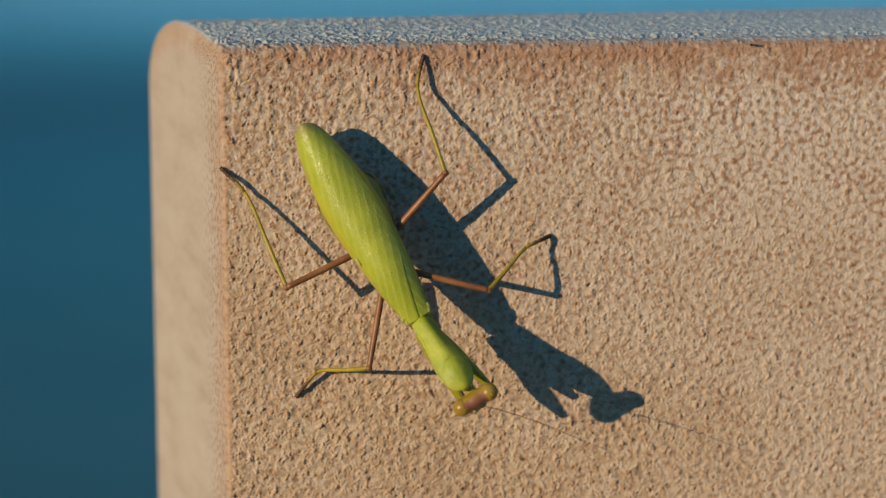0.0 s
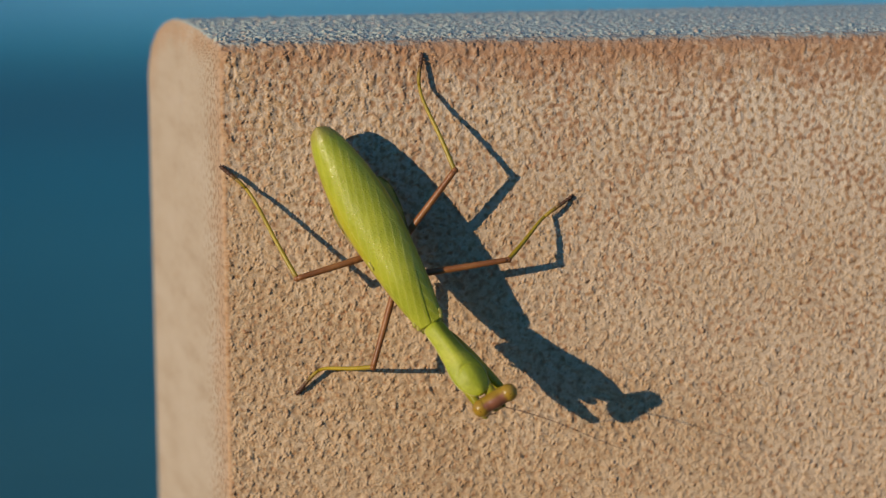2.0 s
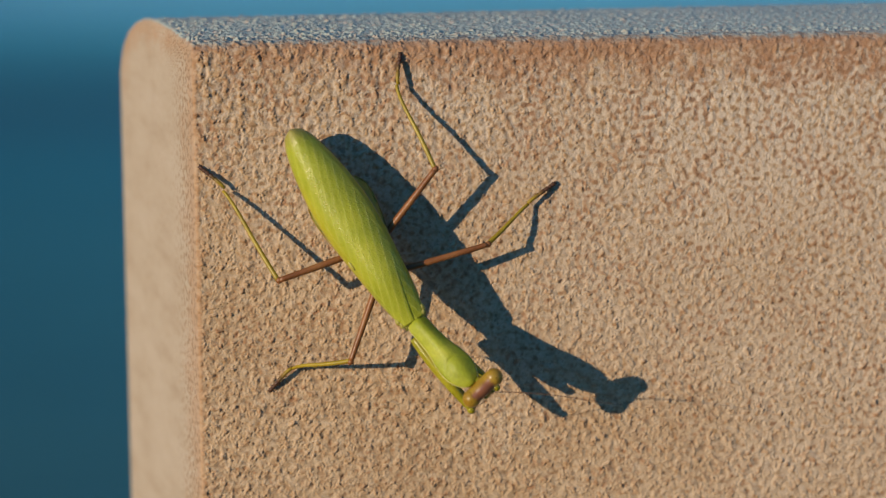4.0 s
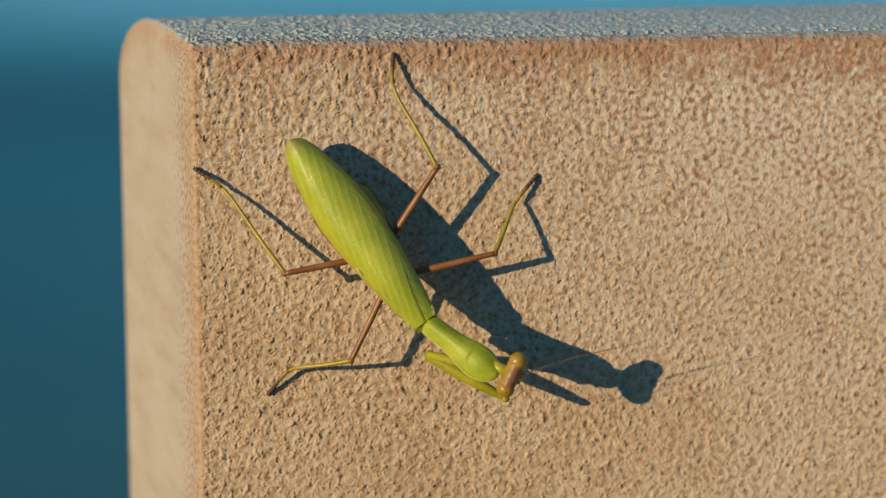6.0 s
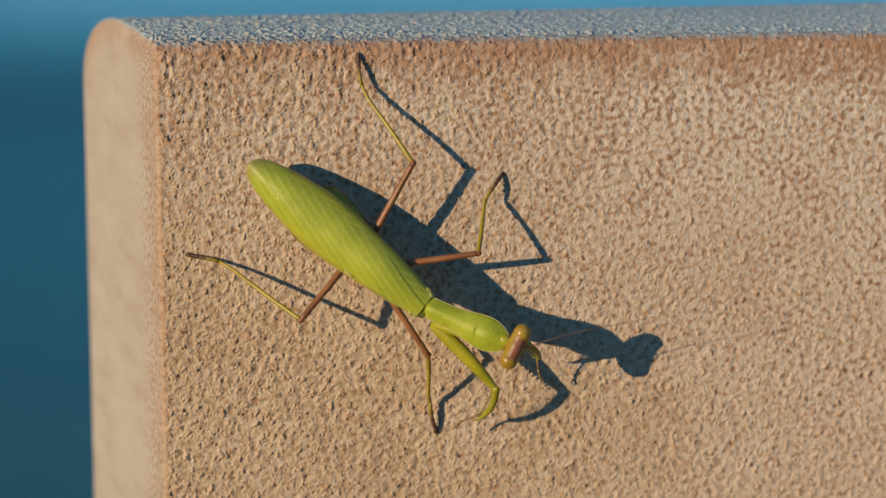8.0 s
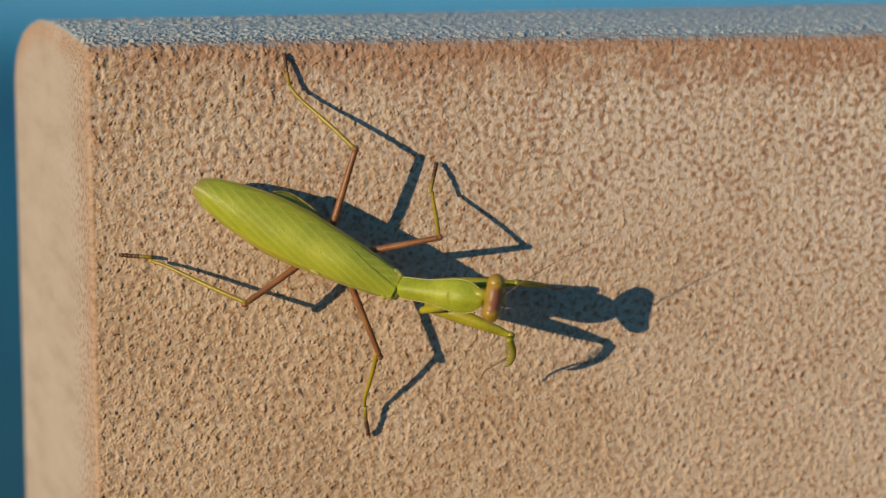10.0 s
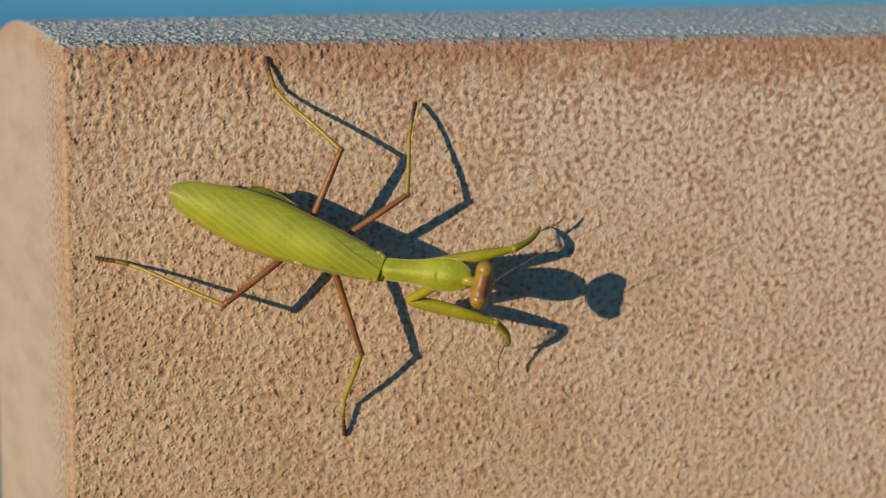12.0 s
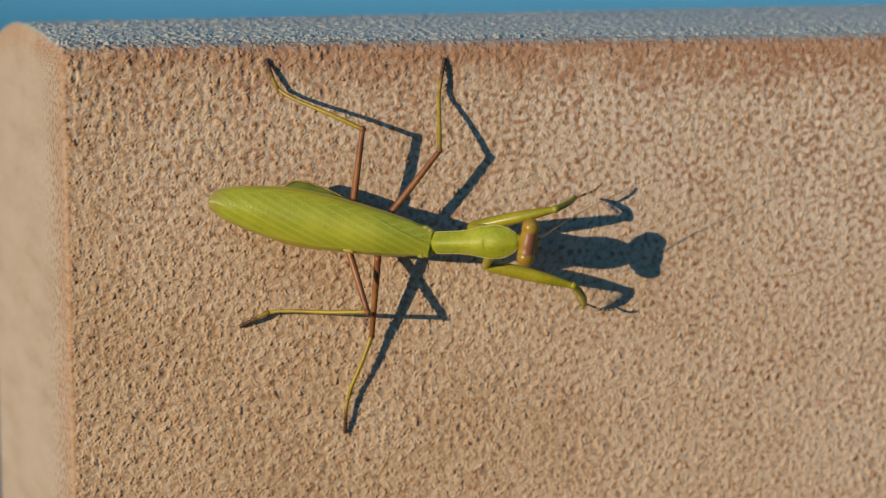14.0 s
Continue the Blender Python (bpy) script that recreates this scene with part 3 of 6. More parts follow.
BODY = [(-47.6, 0.3), (-47.2, 1.4), (-46.2, 2.35), (-43.4, 3.55), (-38.4, 4.75), (-33.0, 5.6), (-28.0, 6.02), (-23.0, 5.95), (-19.0, 5.65), (-15.0, 5.25), (-9.5, 4.6), (-4.0, 3.75), (-1.2, 3.2), (0.4, 2.75)]


def half_width(x):
    return smooth_table(BODY, x)[0]


def wing_span(x, side):
    """From where to where across the back a wing reaches at x; the right one laps over the left."""
    run = max(0.0, min(1.0, -x / 15.0))
    return (-1.0, 0.05 + 0.83 * run ** 0.9) if side < 0 else (-0.35 + 0.1 * run, 1.0)


VEIN_LEAN, VEIN_GAP = radians(18), 1.45


def vein_phase(x, y, side):
    """Counts the veins across a wing: whole halves lie on a vein."""
    return (-side * y * math.cos(VEIN_LEAN) + x * math.sin(VEIN_LEAN)) / VEIN_GAP


def wing_point(x, v, side):
    w = half_width(x) * (1.0 if side > 0 else 0.985)
    lift = 0.22 if side < 0 else 0.0
    arch = (1.1 + 1.8 * min(1.0, w / 5.0)) * (1 - 0.62 * max(0.0, min(1.0, (x + 11) / 11)) ** 1.5)
    z = 0.6 + arch * (1 - abs(v) ** 2.3) + lift * (1 - abs(v)) - 0.6 * max(0.0, abs(v) - 0.88) / 0.12
    y = v * w
    pleat = math.cos(2 * math.pi * (vein_phase(x, y, side) - 0.5))
    return Vector((x, y, z + 0.009 * pleat * (1 - abs(v) ** 6)))


def forewing(side):
    """A curved leathery wing with thickness."""
    bm = bmesh.new()
    nx, nv = 120, 44
    tops, lows = [], []
    for i in range(nx + 1):
        x = -47.6 + 48.0 * (i / nx) ** 1.1
        a, b = wing_span(x, side)
        row = [wing_point(x, a + (b - a) * j / nv, side) for j in range(nv + 1)]
        tops.append([bm.verts.new(p * M) for p in row])
        lows.append([bm.verts.new((p - Vector((0, 0, 0.14))) * M) for p in row])
    for i in range(nx):
        for j in range(nv):
            bm.faces.new((tops[i][j], tops[i + 1][j], tops[i + 1][j + 1], tops[i][j + 1]))
            bm.faces.new((lows[i][j], lows[i][j + 1], lows[i + 1][j + 1], lows[i + 1][j]))
        for j in (0, nv):
            bm.faces.new((tops[i][j], lows[i][j], lows[i + 1][j], tops[i + 1][j]))
    for i in (0, nx):
        for j in range(nv):
            bm.faces.new((tops[i][j], tops[i][j + 1], lows[i][j + 1], lows[i][j]))
    return bm


def wing_veins(wing, side):
    """Raised veins that leave the fore margin and run back obliquely to the hind margin, each a part."""
    lines = []
    for q in range(-9, 4):
        run = []
        for i in range(90):
            x = -1.2 - 45.0 * i / 89
            y = -side * ((q + 0.5) * VEIN_GAP - x * math.sin(VEIN_LEAN)) / math.cos(VEIN_LEAN)
            v = y / (half_width(x) * (1.0 if side > 0 else 0.985))
            a, b = wing_span(x, side)
            if max(a, -0.8) <= v <= min(b, 0.8):
                run.append((wing_point(x, v, side) + Vector((0, 0, -0.02))) * M)
        if len(run) > 5:
            lines.append(run)
    lines.append([(wing_point(-0.8 - 43 * i / 60, -0.8 if side < 0 else 0.9, side) + Vector((0, 0, -0.015))) * M for i in range(61)])
    for pts in lines:
        n = len(pts)
        part("vein", tube(pts, [(0.055 - 0.02 * i / n) * M for i in range(n)], 5), VEIN, wing)


def lobe_reach(x):
    """The leaf-like swelling of the belly's edge: steep behind, long towards the front."""
    return smooth_table([(-33.0, 0.0), (-32.0, 0.45), (-30.5, 0.9), (-28.0, 1.0), (-24.0, 0.72), (-19.0, 0.2), (-16.0, 0.0)], x)[0] if -33 < x < -16 else 0.0


def abdomen():
    rings = []
    for i in range(61):
        x = -46.2 + 46.0 * i / 60
        w = half_width(x) * 0.93
        if -33 < x < -15:
            w = half_width(x) * 0.96
        w *= 1 - 0.035 * (0.5 + 0.5 * math.cos(x * 2 * math.pi / 5.2)) ** 6
        d = 3.6 * min(1.0, w / 4.2)
        lobe = lobe_reach(x)
        rings.append([Vector((x, (w + lobe * (1.55 if math.cos(a) > 0 else 0.75) * abs(math.cos(a)) ** 4) * math.cos(a), -1.0 - 2.3 * lobe * abs(math.cos(a)) ** 4 + d * math.sin(a) * (0.55 if math.sin(a) > 0 else 1.0))) * M for a in (2 * math.pi * k / 28 for k in range(28))])
    return loft(rings)


part("abdomen", abdomen(), BELLY, mantis, "segmented green abdomen under the wings")
abdomen_rim = bmesh.new()
for sd_, out_ in ((1, 1.53), (-1, 0.73)):
    rim_ = []
    for i_ in range(24):
        x_ = -32.2 + 14.0 * i_ / 23
        rim_.append(Vector((x_, sd_ * (half_width(x_) * 0.96 + out_ * lobe_reach(x_)), -0.95 - 2.3 * lobe_reach(x_) + 0.1 * math.sin(x_ * 2.4))) * M)
    tube(rim_, [0.16 * M] * 24, 6, abdomen_rim)
part("abdomen_edge", abdomen_rim, LOBE, mantis, "yellow-brown edge of the abdomen")
left_wing = part("forewing", forewing(1), WING_L, mantis, "glossy leaf-green veined forewing")
right_wing = part("forewing", forewing(-1), WING_R, mantis, "glossy leaf-green veined forewing")


def wing_margin(side):
    pts, rad = [], []
    for i in range(40):
        x = -47.5 + 44.0 * i / 39
        w = half_width(x) * (1.0 if side > 0 else 0.985)
        pts.append(Vector((x, side * (w + 0.03), -0.22)) * M)
        rad.append(0.11 * M)
    return tube(pts, rad, 6)


part("margin", wing_margin(1), MARGIN, left_wing, "yellowish wing edge")
part("margin", wing_margin(-1), MARGIN, right_wing, "yellowish wing edge")
bm_ = ball(bmesh.new(), Vector((-16.5, -4.75, 1.65)) * M, Vector((1.15, 0.3, 0.2)) * M)
wing_veins(left_wing, 1)
wing_veins(right_wing, -1)
part("stigma", bm_, STIGMA, right_wing, "small yellow spot on the wing")


def thorax_block():
    """The middle body beneath the wing roots, with the four short hip joints."""
    rings = []
    for i in range(25):
        x = -21.0 + 22.5 * i / 24
        w = 2.9 - 0.3 * max(0, x + 1) / 2.5
        rings.append([Vector((x, w * math.cos(a), -0.9 + (3.0 - 0.9 * max(0.0, (x + 9) / 10)) * math.sin(a))) * M for a in (2 * math.pi * k / 20 for k in range(20))])
    return loft(rings)


part("thorax", thorax_block(), BELLY, mantis)
for nm_, hx_ in (("hind_coxa", -17.8), ("middle_coxa", -11.4)):
    for sd_ in (1, -1):
        part(nm_, tube([Vector((hx_ + 1.2, sd_ * 1.0, -2.4)) * M, Vector((hx_ + 0.4, sd_ * 2.0, -3.1)) * M, Vector((hx_, sd_ * 2.8, -3.7)) * M], [1.2 * M, 1.25 * M, 0.85 * M]), FEMUR, mantis)

# prothorax: long shield with a waist, a cross furrow and a keel; origin at its hind end
SHIELD = [(0.3, 0.8, 0.6), (0.7, 1.6, 1.1), (1.3, 2.1, 1.5), (2.2, 2.28, 1.75), (4.0, 2.3, 1.85), (7.0, 2.42, 1.9), (9.5, 2.75, 2.0), (11.5, 3.18, 2.05), (13.5, 3.46, 2.05), (15.2, 3.48, 1.95), (16.8, 3.15, 1.7), (18.2, 2.5, 1.3), (19.2, 1.7, 0.9), (19.8, 0.8, 0.5)]


def shield():
    rings = []
    for i in range(110):
        x = 0.3 + 19.5 * i / 109
        w, h = smooth_table(SHIELD, x)
        ring = []
        for k in range(72):
            a = 2 * math.pi * k / 72
            c, s = math.cos(a), math.sin(a)
            t = abs(c)
            if s >= 0:
                # a raised saddle between two flat flanges, with a keel behind and a dome in front of the furrow
                k1 = max(0.0, min(1.0, (t - 0.1) / 0.8))
                hump = 1 - k1 * k1 * (3 - 2 * k1)
                z = 1.06 * h * (0.66 * s + 0.34 * hump) * (1 + 0.10 * math.exp(-((x - 15.4) / 1.9) ** 2))
                z += 0.07 * math.exp(-(c / 0.06) ** 2) * (1 if 2 < x < 12.6 else 0)
                z -= 0.24 * math.exp(-((x - 12.9 - 2.2 * c * c) / 0.32) ** 2) * hump
            else:
                z = 1.2 * h * s
            ring.append(Vector((x, w * c, z)) * M)
        rings.append(ring)
    return loft(rings)


def shield_rim():
    bm = bmesh.new()
    for side in (1, -1):
        pts, rad = [], []
        for i in range(48):
            x = 0.5 + 19.1 * i / 47
            w = smooth_table(SHIELD, x)[0]
            pts.append(Vector((x, side * (w + 0.04), 0.02)) * M)
            rad.append(0.11 * M)
        tube(pts, rad, 6, bm)
    return bm


prothorax = part("prothorax", shield(), PRONOTUM, mantis, "smooth yellow-green neck shield with a pale rim")
part("rim", shield_rim(), RIM, prothorax, "pale raised rim")


def wing_roots():
    """Ringed yellow-green collar where the wings meet the neck shield, with a knob at each wing root."""
    n = 40
    pts = [Vector((-2.4 + 4.0 * i / n, 0, -0.35)) * M for i in range(n + 1)]
    rad = [(2.05 + 0.13 * math.sin(i * 1.5) - 0.25 * i / n) * M for i in range(n + 1)]
    bm = tube(pts, rad, 28)
    for v in bm.verts:
        v.co.z *= 0.8
    for side in (1, -1):
        for dx, dy, r in ((-0.3, 2.5, 0.75), (-1.2, 2.9, 0.7), (0.3, 1.95, 0.5)):
            ball(bm, Vector((dx, side * dy, 0.35)) * M, Vector((r * 1.3, r, r * 0.8)) * M, 12, 8)
    for v in bm.verts:
        v.co *= 1 + 0.06 * noise.noise(v.co * 1500)
    return bm


part("wing_hinge", wing_roots(), HINGE, mantis, "ridged yellow collar at the wing roots")

# head: origin midway between the eyes, x forwards, y to the animal's left


def head_capsule():
    rings = []
    for i in range(29):
        v = -1 + 2 * i / 28
        w = math.sqrt(max(0.0, 1 - abs(v) ** 5))
        mid = 1 - 0.07 * math.exp(-((abs(v) - 0.34) / 0.16) ** 2)
        ring = []
        for k in range(28):
            a = 2 * math.pi * k / 28
            c, s = math.cos(a), math.sin(a)
            ring.append(Vector(((1.82 * w * mid + 0.02) * c - 0.2, v * 4.6, ((2.3 if s > 0 else 1.9) * w * mid + 0.02) * s - 0.5 - (2.6 * w * (1 - abs(v)) * max(0.0, -s)))) * M)
        rings.append(ring)
    return loft(rings)


head = part("head", head_capsule(), CROWN, mantis, "broad olive-brown head with wide-set eyes")
for sd_ in (1, -1):
    eye_ = part("eye", ball(bmesh.new(), Vector((-0.2, sd_ * 3.2, -0.1)) * M, Vector((1.9, 1.95, 1.95)) * M, 28, 18), EYE, head, "bulging olive compound eye")
    part("pupil", ball(bmesh.new(), Vector((-0.1, sd_ * 3.6, 1.76)) * M, Vector((0.14, 0.14, 0.08)) * M, 8, 6), PUPIL, eye_, "dark pinpoint")
    ant_pts = [Vector((1.6, sd_ * 0.9, 0.0)), Vector((2.4, sd_ * 1.4, 0.2))]
    turn_ = radians(41) if sd_ > 0 else radians(-70)
    dirn_ = Vector((math.cos(turn_), math.sin(turn_), 0.12 if sd_ > 0 else -2.2)).normalized()
    reach_ = 27.0 if sd_ > 0 else 9.0
    for q_ in range(1, 13):
        ant_pts.append(Vector((2.2, sd_ * 1.4, 0.2)) + dirn_ * (reach_ * q_ / 12) + Vector((0, 0.5 * math.sin(q_ * 0.4), 0)))
    part("antenna", tube([p_ * M for p_ in ant_pts], [(0.12 - 0.08 * i_ / 13) * M for i_ in range(14)], 6), ANTENNA, head, "thread-thin brown antenna")
    part("mandible", tube([Vector((1.2, sd_ * 0.8, -2.6)) * M, Vector((2.3, sd_ * 0.9, -3.4)) * M, Vector((2.9, sd_ * 0.3, -4.2)) * M], [0.7 * M, 0.6 * M, 0.2 * M], 8), HEAD, head)
    part("palp", tube([Vector((1.0, sd_ * 1.0, -3.4)) * M, Vector((1.8, sd_ * 1.5, -4.4)) * M, Vector((2.6, sd_ * 1.2, -5.2)) * M], [0.28 * M, 0.24 * M, 0.15 * M], 6), FORE_TIP, head)
part("face", ball(ball(ball(bmesh.new(), Vector((1.35, 0, -1.2)) * M, Vector((0.85, 1.7, 1.3)) * M, 18, 12), Vector((1.5, 0.95, -0.1)) * M, Vector((0.5, 0.45, 0.45)) * M, 12, 8), Vector((1.5, -0.95, -0.1)) * M, Vector((0.5, 0.45, 0.45)) * M, 12, 8), HEAD, head, "knobbly green face below the brow")
part("neck", tube([Vector((-4.6, 0, -3.6)) * M, Vector((-2.8, 0, -2.7)) * M, Vector((-0.8, 0, -1.5)) * M], [1.15 * M, 1.15 * M, 1.3 * M], 14), FORE, head)


# walking legs: each bone starts at its joint and runs along x


def femur_mesh(length, thick):
    n = 18
    pts = [Vector((length * i / n, 0, 0.25 * math.sin(math.pi * i / n))) * M for i in range(n + 1)]
    rad = [thick * (1.16 - 0.28 * (i / n) ** 1.3) * (1 + 0.025 * math.sin(2.3 * i)) * M for i in range(n + 1)]
    bm = tube(pts, rad, 10, None, 0.85)
    ball(bm, Vector((length, 0, 0)) * M, Vector((thick * 1.0, thick * 0.86, thick * 0.86)) * M, 10, 8)
    for sg in (1, -1):
        cone(bm, Vector((length - 0.3, sg * thick * 0.7, 0)) * M, Vector((length + 0.9, sg * thick * 1.0, 0.1)) * M, 0.13 * M)
    return bm


def tibia_mesh(length, thick, bow, bend):
    """A shin that curves sideways into the foot."""
    n = 26
    pts = [Vector((length * i / n, -bend * length * (i / n) ** 4 * (1 - i / n), bow * math.sin(math.pi * i / n))) * M for i in range(n + 1)]
    rad = [thick * (1.0 - 0.32 * i / n) * (1 + 0.05 * math.sin(i * 2.1)) * M for i in range(n + 1)]
    bm = tube(pts, rad, 9)
    r = random.Random(4)
    for i in range(16):
        x = length * (0.2 + 0.45 * i / 16)
        a = r.uniform(0, 6.28)
        base = Vector((x, math.cos(a) * thick * 0.7, math.sin(a) * thick * 0.7 + bow * math.sin(math.pi * x / length)))
        cone(bm, base * M, (base + Vector((0.35, math.cos(a) * 0.3, math.sin(a) * 0.3))) * M, 0.05 * M)
    for sg in (1, -1):
        cone(bm, Vector((length - 0.2, sg * 0.2, 0)) * M, Vector((length + 0.4, sg * 0.45, -0.2)) * M, 0.09 * M)
    return bm


def tarsus_mesh(length, sag, bend):
    """Five beads, the first the longest, with two claws at the tip."""
    bm = bmesh.new()
    ends = [0.0, 0.42, 0.62, 0.76, 0.87, 1.0]

    def at(k):
        return Vector((length * k, -bend * length * k * (1 - k) ** 2, sag * math.sin(math.pi * k)))

    for a, b in zip(ends, ends[1:]):
        m = (a + b) / 2
        tube([at(a) * M, at(a + (b - a) * 0.3) * M, at(m) * M, at(b - 0.015) * M, at(b) * M], [0.38 * M, 0.39 * M, (0.38 + 0.07 * m) * M, (0.44 + 0.10 * m) * M, 0.36 * M], 9, bm)
        ball(bm, (at(b) + Vector((-0.1, 0, -0.12))) * M, Vector((0.3, 0.3, 0.24)) * M, 8, 6)
    for sg in (1, -1):
        tube([at(1.0) * M, (at(1.0) + Vector((0.32, sg * 0.22, 0.1))) * M, (at(1.0) + Vector((0.5, sg * 0.34, -0.2))) * M], [0.2 * M, 0.17 * M, 0.06 * M], 6, bm)
    return bm


# how far each shin turns sideways into its foot
ANKLE = {"HL": -0.28, "HR": 0.17, "ML": -0.14, "MR": 0.28}
BONES = {}
for pair_, word_, sizes_, thick_ in (("H", "hind", HIND, 0.82), ("M", "middle", MIDDLE, 0.78)):
    for side_ in "LR":
        lf_, lt_, la_ = sizes_[side_]
        BONES[pair_ + side_ + "f"] = part(word_ + "_femur", femur_mesh(lf_, thick_), FEMUR, mantis, "red-brown thigh")
        BONES[pair_ + side_ + "t"] = part(word_ + "_tibia", tibia_mesh(lt_, 0.53, 0.35, ANKLE[pair_ + side_]), TIBIA, mantis, "thin olive-green shin")
        BONES[pair_ + side_ + "a"] = part(word_ + "_tarsus", tarsus_mesh(la_, 0.4, ANKLE[pair_ + side_]), FOOT, mantis, "dark brown jointed foot")

# grasping forelegs


def fore_coxa(length):
    n = 14
    return tube([Vector((length * i / n, 0, 0)) * M for i in range(n + 1)], [(1.15 + 0.35 * math.sin(math.pi * i / n) - 0.25 * i / n) * M for i in range(n + 1)], 12, None, 0.8)


def fore_femur(length):
    n = 24
    pts, rad = [], []
    for i in range(n + 1):
        k = i / n
        pts.append(Vector((length * k, 0, 0.5 * math.sin(math.pi * k))) * M)
        rad.append((0.78 + 0.86 * math.sin(math.pi * min(1.0, 0.12 + 0.92 * k ** 0.85)) ** 0.75) * M)
    bm = tube(pts, rad, 16, None, 0.86)
    ball(bm, Vector((length, 0, 0)) * M, Vector((0.95, 0.85, 0.95)) * M, 12, 8)
    return bm


def fore_spines(length, n, size):
    bm = bmesh.new()
    for row in (1, -1):
        for i in range(n):
            k = 0.3 + 0.62 * i / n
            h = size * (1.25 if i % 2 else 0.75)
            cone(bm, Vector((length * k, row * 0.5, -0.95)) * M, Vector((length * k + 0.4, row * 0.75, -1.1 - h)) * M, 0.17 * M)
    return bm


def fore_tibia(length):
    n = 16
    pts = [Vector((length * i / n, 0, 0.9 * math.sin(math.pi * i / n))) * M for i in range(n + 1)]
    bm = tube(pts, [(0.90 - 0.32 * i / n) * M for i in range(n + 1)], 10, None, 0.85)
    tube([Vector((length - 0.2, 0, 0)) * M, Vector((length + 1.2, 0, -0.5)) * M, Vector((length + 2.2, 0, -1.5)) * M], [0.5 * M, 0.3 * M, 0.04 * M], 8, bm)
    for i in range(9):
        k = 0.2 + 0.75 * i / 9
        cone(bm, Vector((length * k, 0.3, -0.3)) * M, Vector((length * k + 0.5, 0.5, -1.35)) * M, 0.12 * M)
        cone(bm, Vector((length * k, -0.3, -0.3)) * M, Vector((length * k + 0.5, -0.5, -1.2)) * M, 0.12 * M)
    return bm


def fore_tarsus():
    bm = bmesh.new()
    p = Vector((0, 0, 0))
    for i, ln in enumerate((3.4, 1.4, 1.0, 0.8, 0.9)):
        q = p + Vector((ln, 0.16 * i - 0.2, 0.1))
        tube([p * M, (p * 0.4 + q * 0.6) * M, q * M], [0.2 * M, 0.24 * M, 0.28 * M], 7, bm)
        p = q
    cone(bm, p * M, (p + Vector((0.8, 0.2, -0.2))) * M, 0.12 * M)
    return bm


for side_ in "LR":
    BONES["F" + side_ + "c"] = part("fore_coxa", fore_coxa(FORELEG[0]), FORE, mantis)
    f_ = BONES["F" + side_ + "f"] = part("fore_femur", fore_femur(FORELEG[1]), FORE, mantis, "stout green grasping thigh")
    part("spines", fore_spines(FORELEG[1], 12, 0.6), SPINE, f_, "dark tooth-like spines")
    BONES["F" + side_ + "t"] = part("fore_tibia", fore_tibia(FORELEG[2]), FORE_TIP, mantis, "olive hooked grasping shin")
    BONES["F" + side_ + "a"] = part("fore_tarsus", fore_tarsus(), TARSUS, mantis, "thread-thin brown foot")


# ---- a stray ant ----


def ant():
    M = 0.00072
    thing = tagged(new("ant"), "tiny dark ant running along the stained wall edge", "ant")
    bm = ball(bmesh.new(), Vector((-0.85, 0, 0.45)) * M, Vector((0.6, 0.38, 0.36)) * M, 12, 8)
    part("gaster", bm, ANT, thing)
    bm = tube([Vector((-0.35, 0, 0.42)) * M, Vector((-0.05, 0, 0.5)) * M, Vector((0.35, 0, 0.46)) * M, Vector((0.6, 0, 0.42)) * M], [0.08 * M, 0.2 * M, 0.22 * M, 0.1 * M], 8)
    part("thorax", bm, ANT, thing)
    bm = ball(bmesh.new(), Vector((0.88, 0, 0.42)) * M, Vector((0.34, 0.3, 0.24)) * M, 10, 8)
    part("head", bm, ANT, thing)
    for side in (1, -1):
        for x, reach in ((0.35, 0.6), (0.1, 0.1), (-0.1, -0.6)):
            bm = tube([Vector((x, side * 0.15, 0.42)) * M, Vector((x + reach * 0.5, side * 0.65, 0.65)) * M, Vector((x + reach, side * 0.85, 0.0)) * M], [0.04 * M, 0.03 * M, 0.02 * M], 5)
            part("leg", bm, ANT, thing)
        bm = tube([Vector((1.1, side * 0.12, 0.45)) * M, Vector((1.4, side * 0.4, 0.6)) * M, Vector((1.85, side * 0.45, 0.45)) * M], [0.05 * M, 0.045 * M, 0.03 * M], 5)
        part("feeler", bm, ANT, thing)
    return thing


stray_ant = ant()


# ---- movement ----


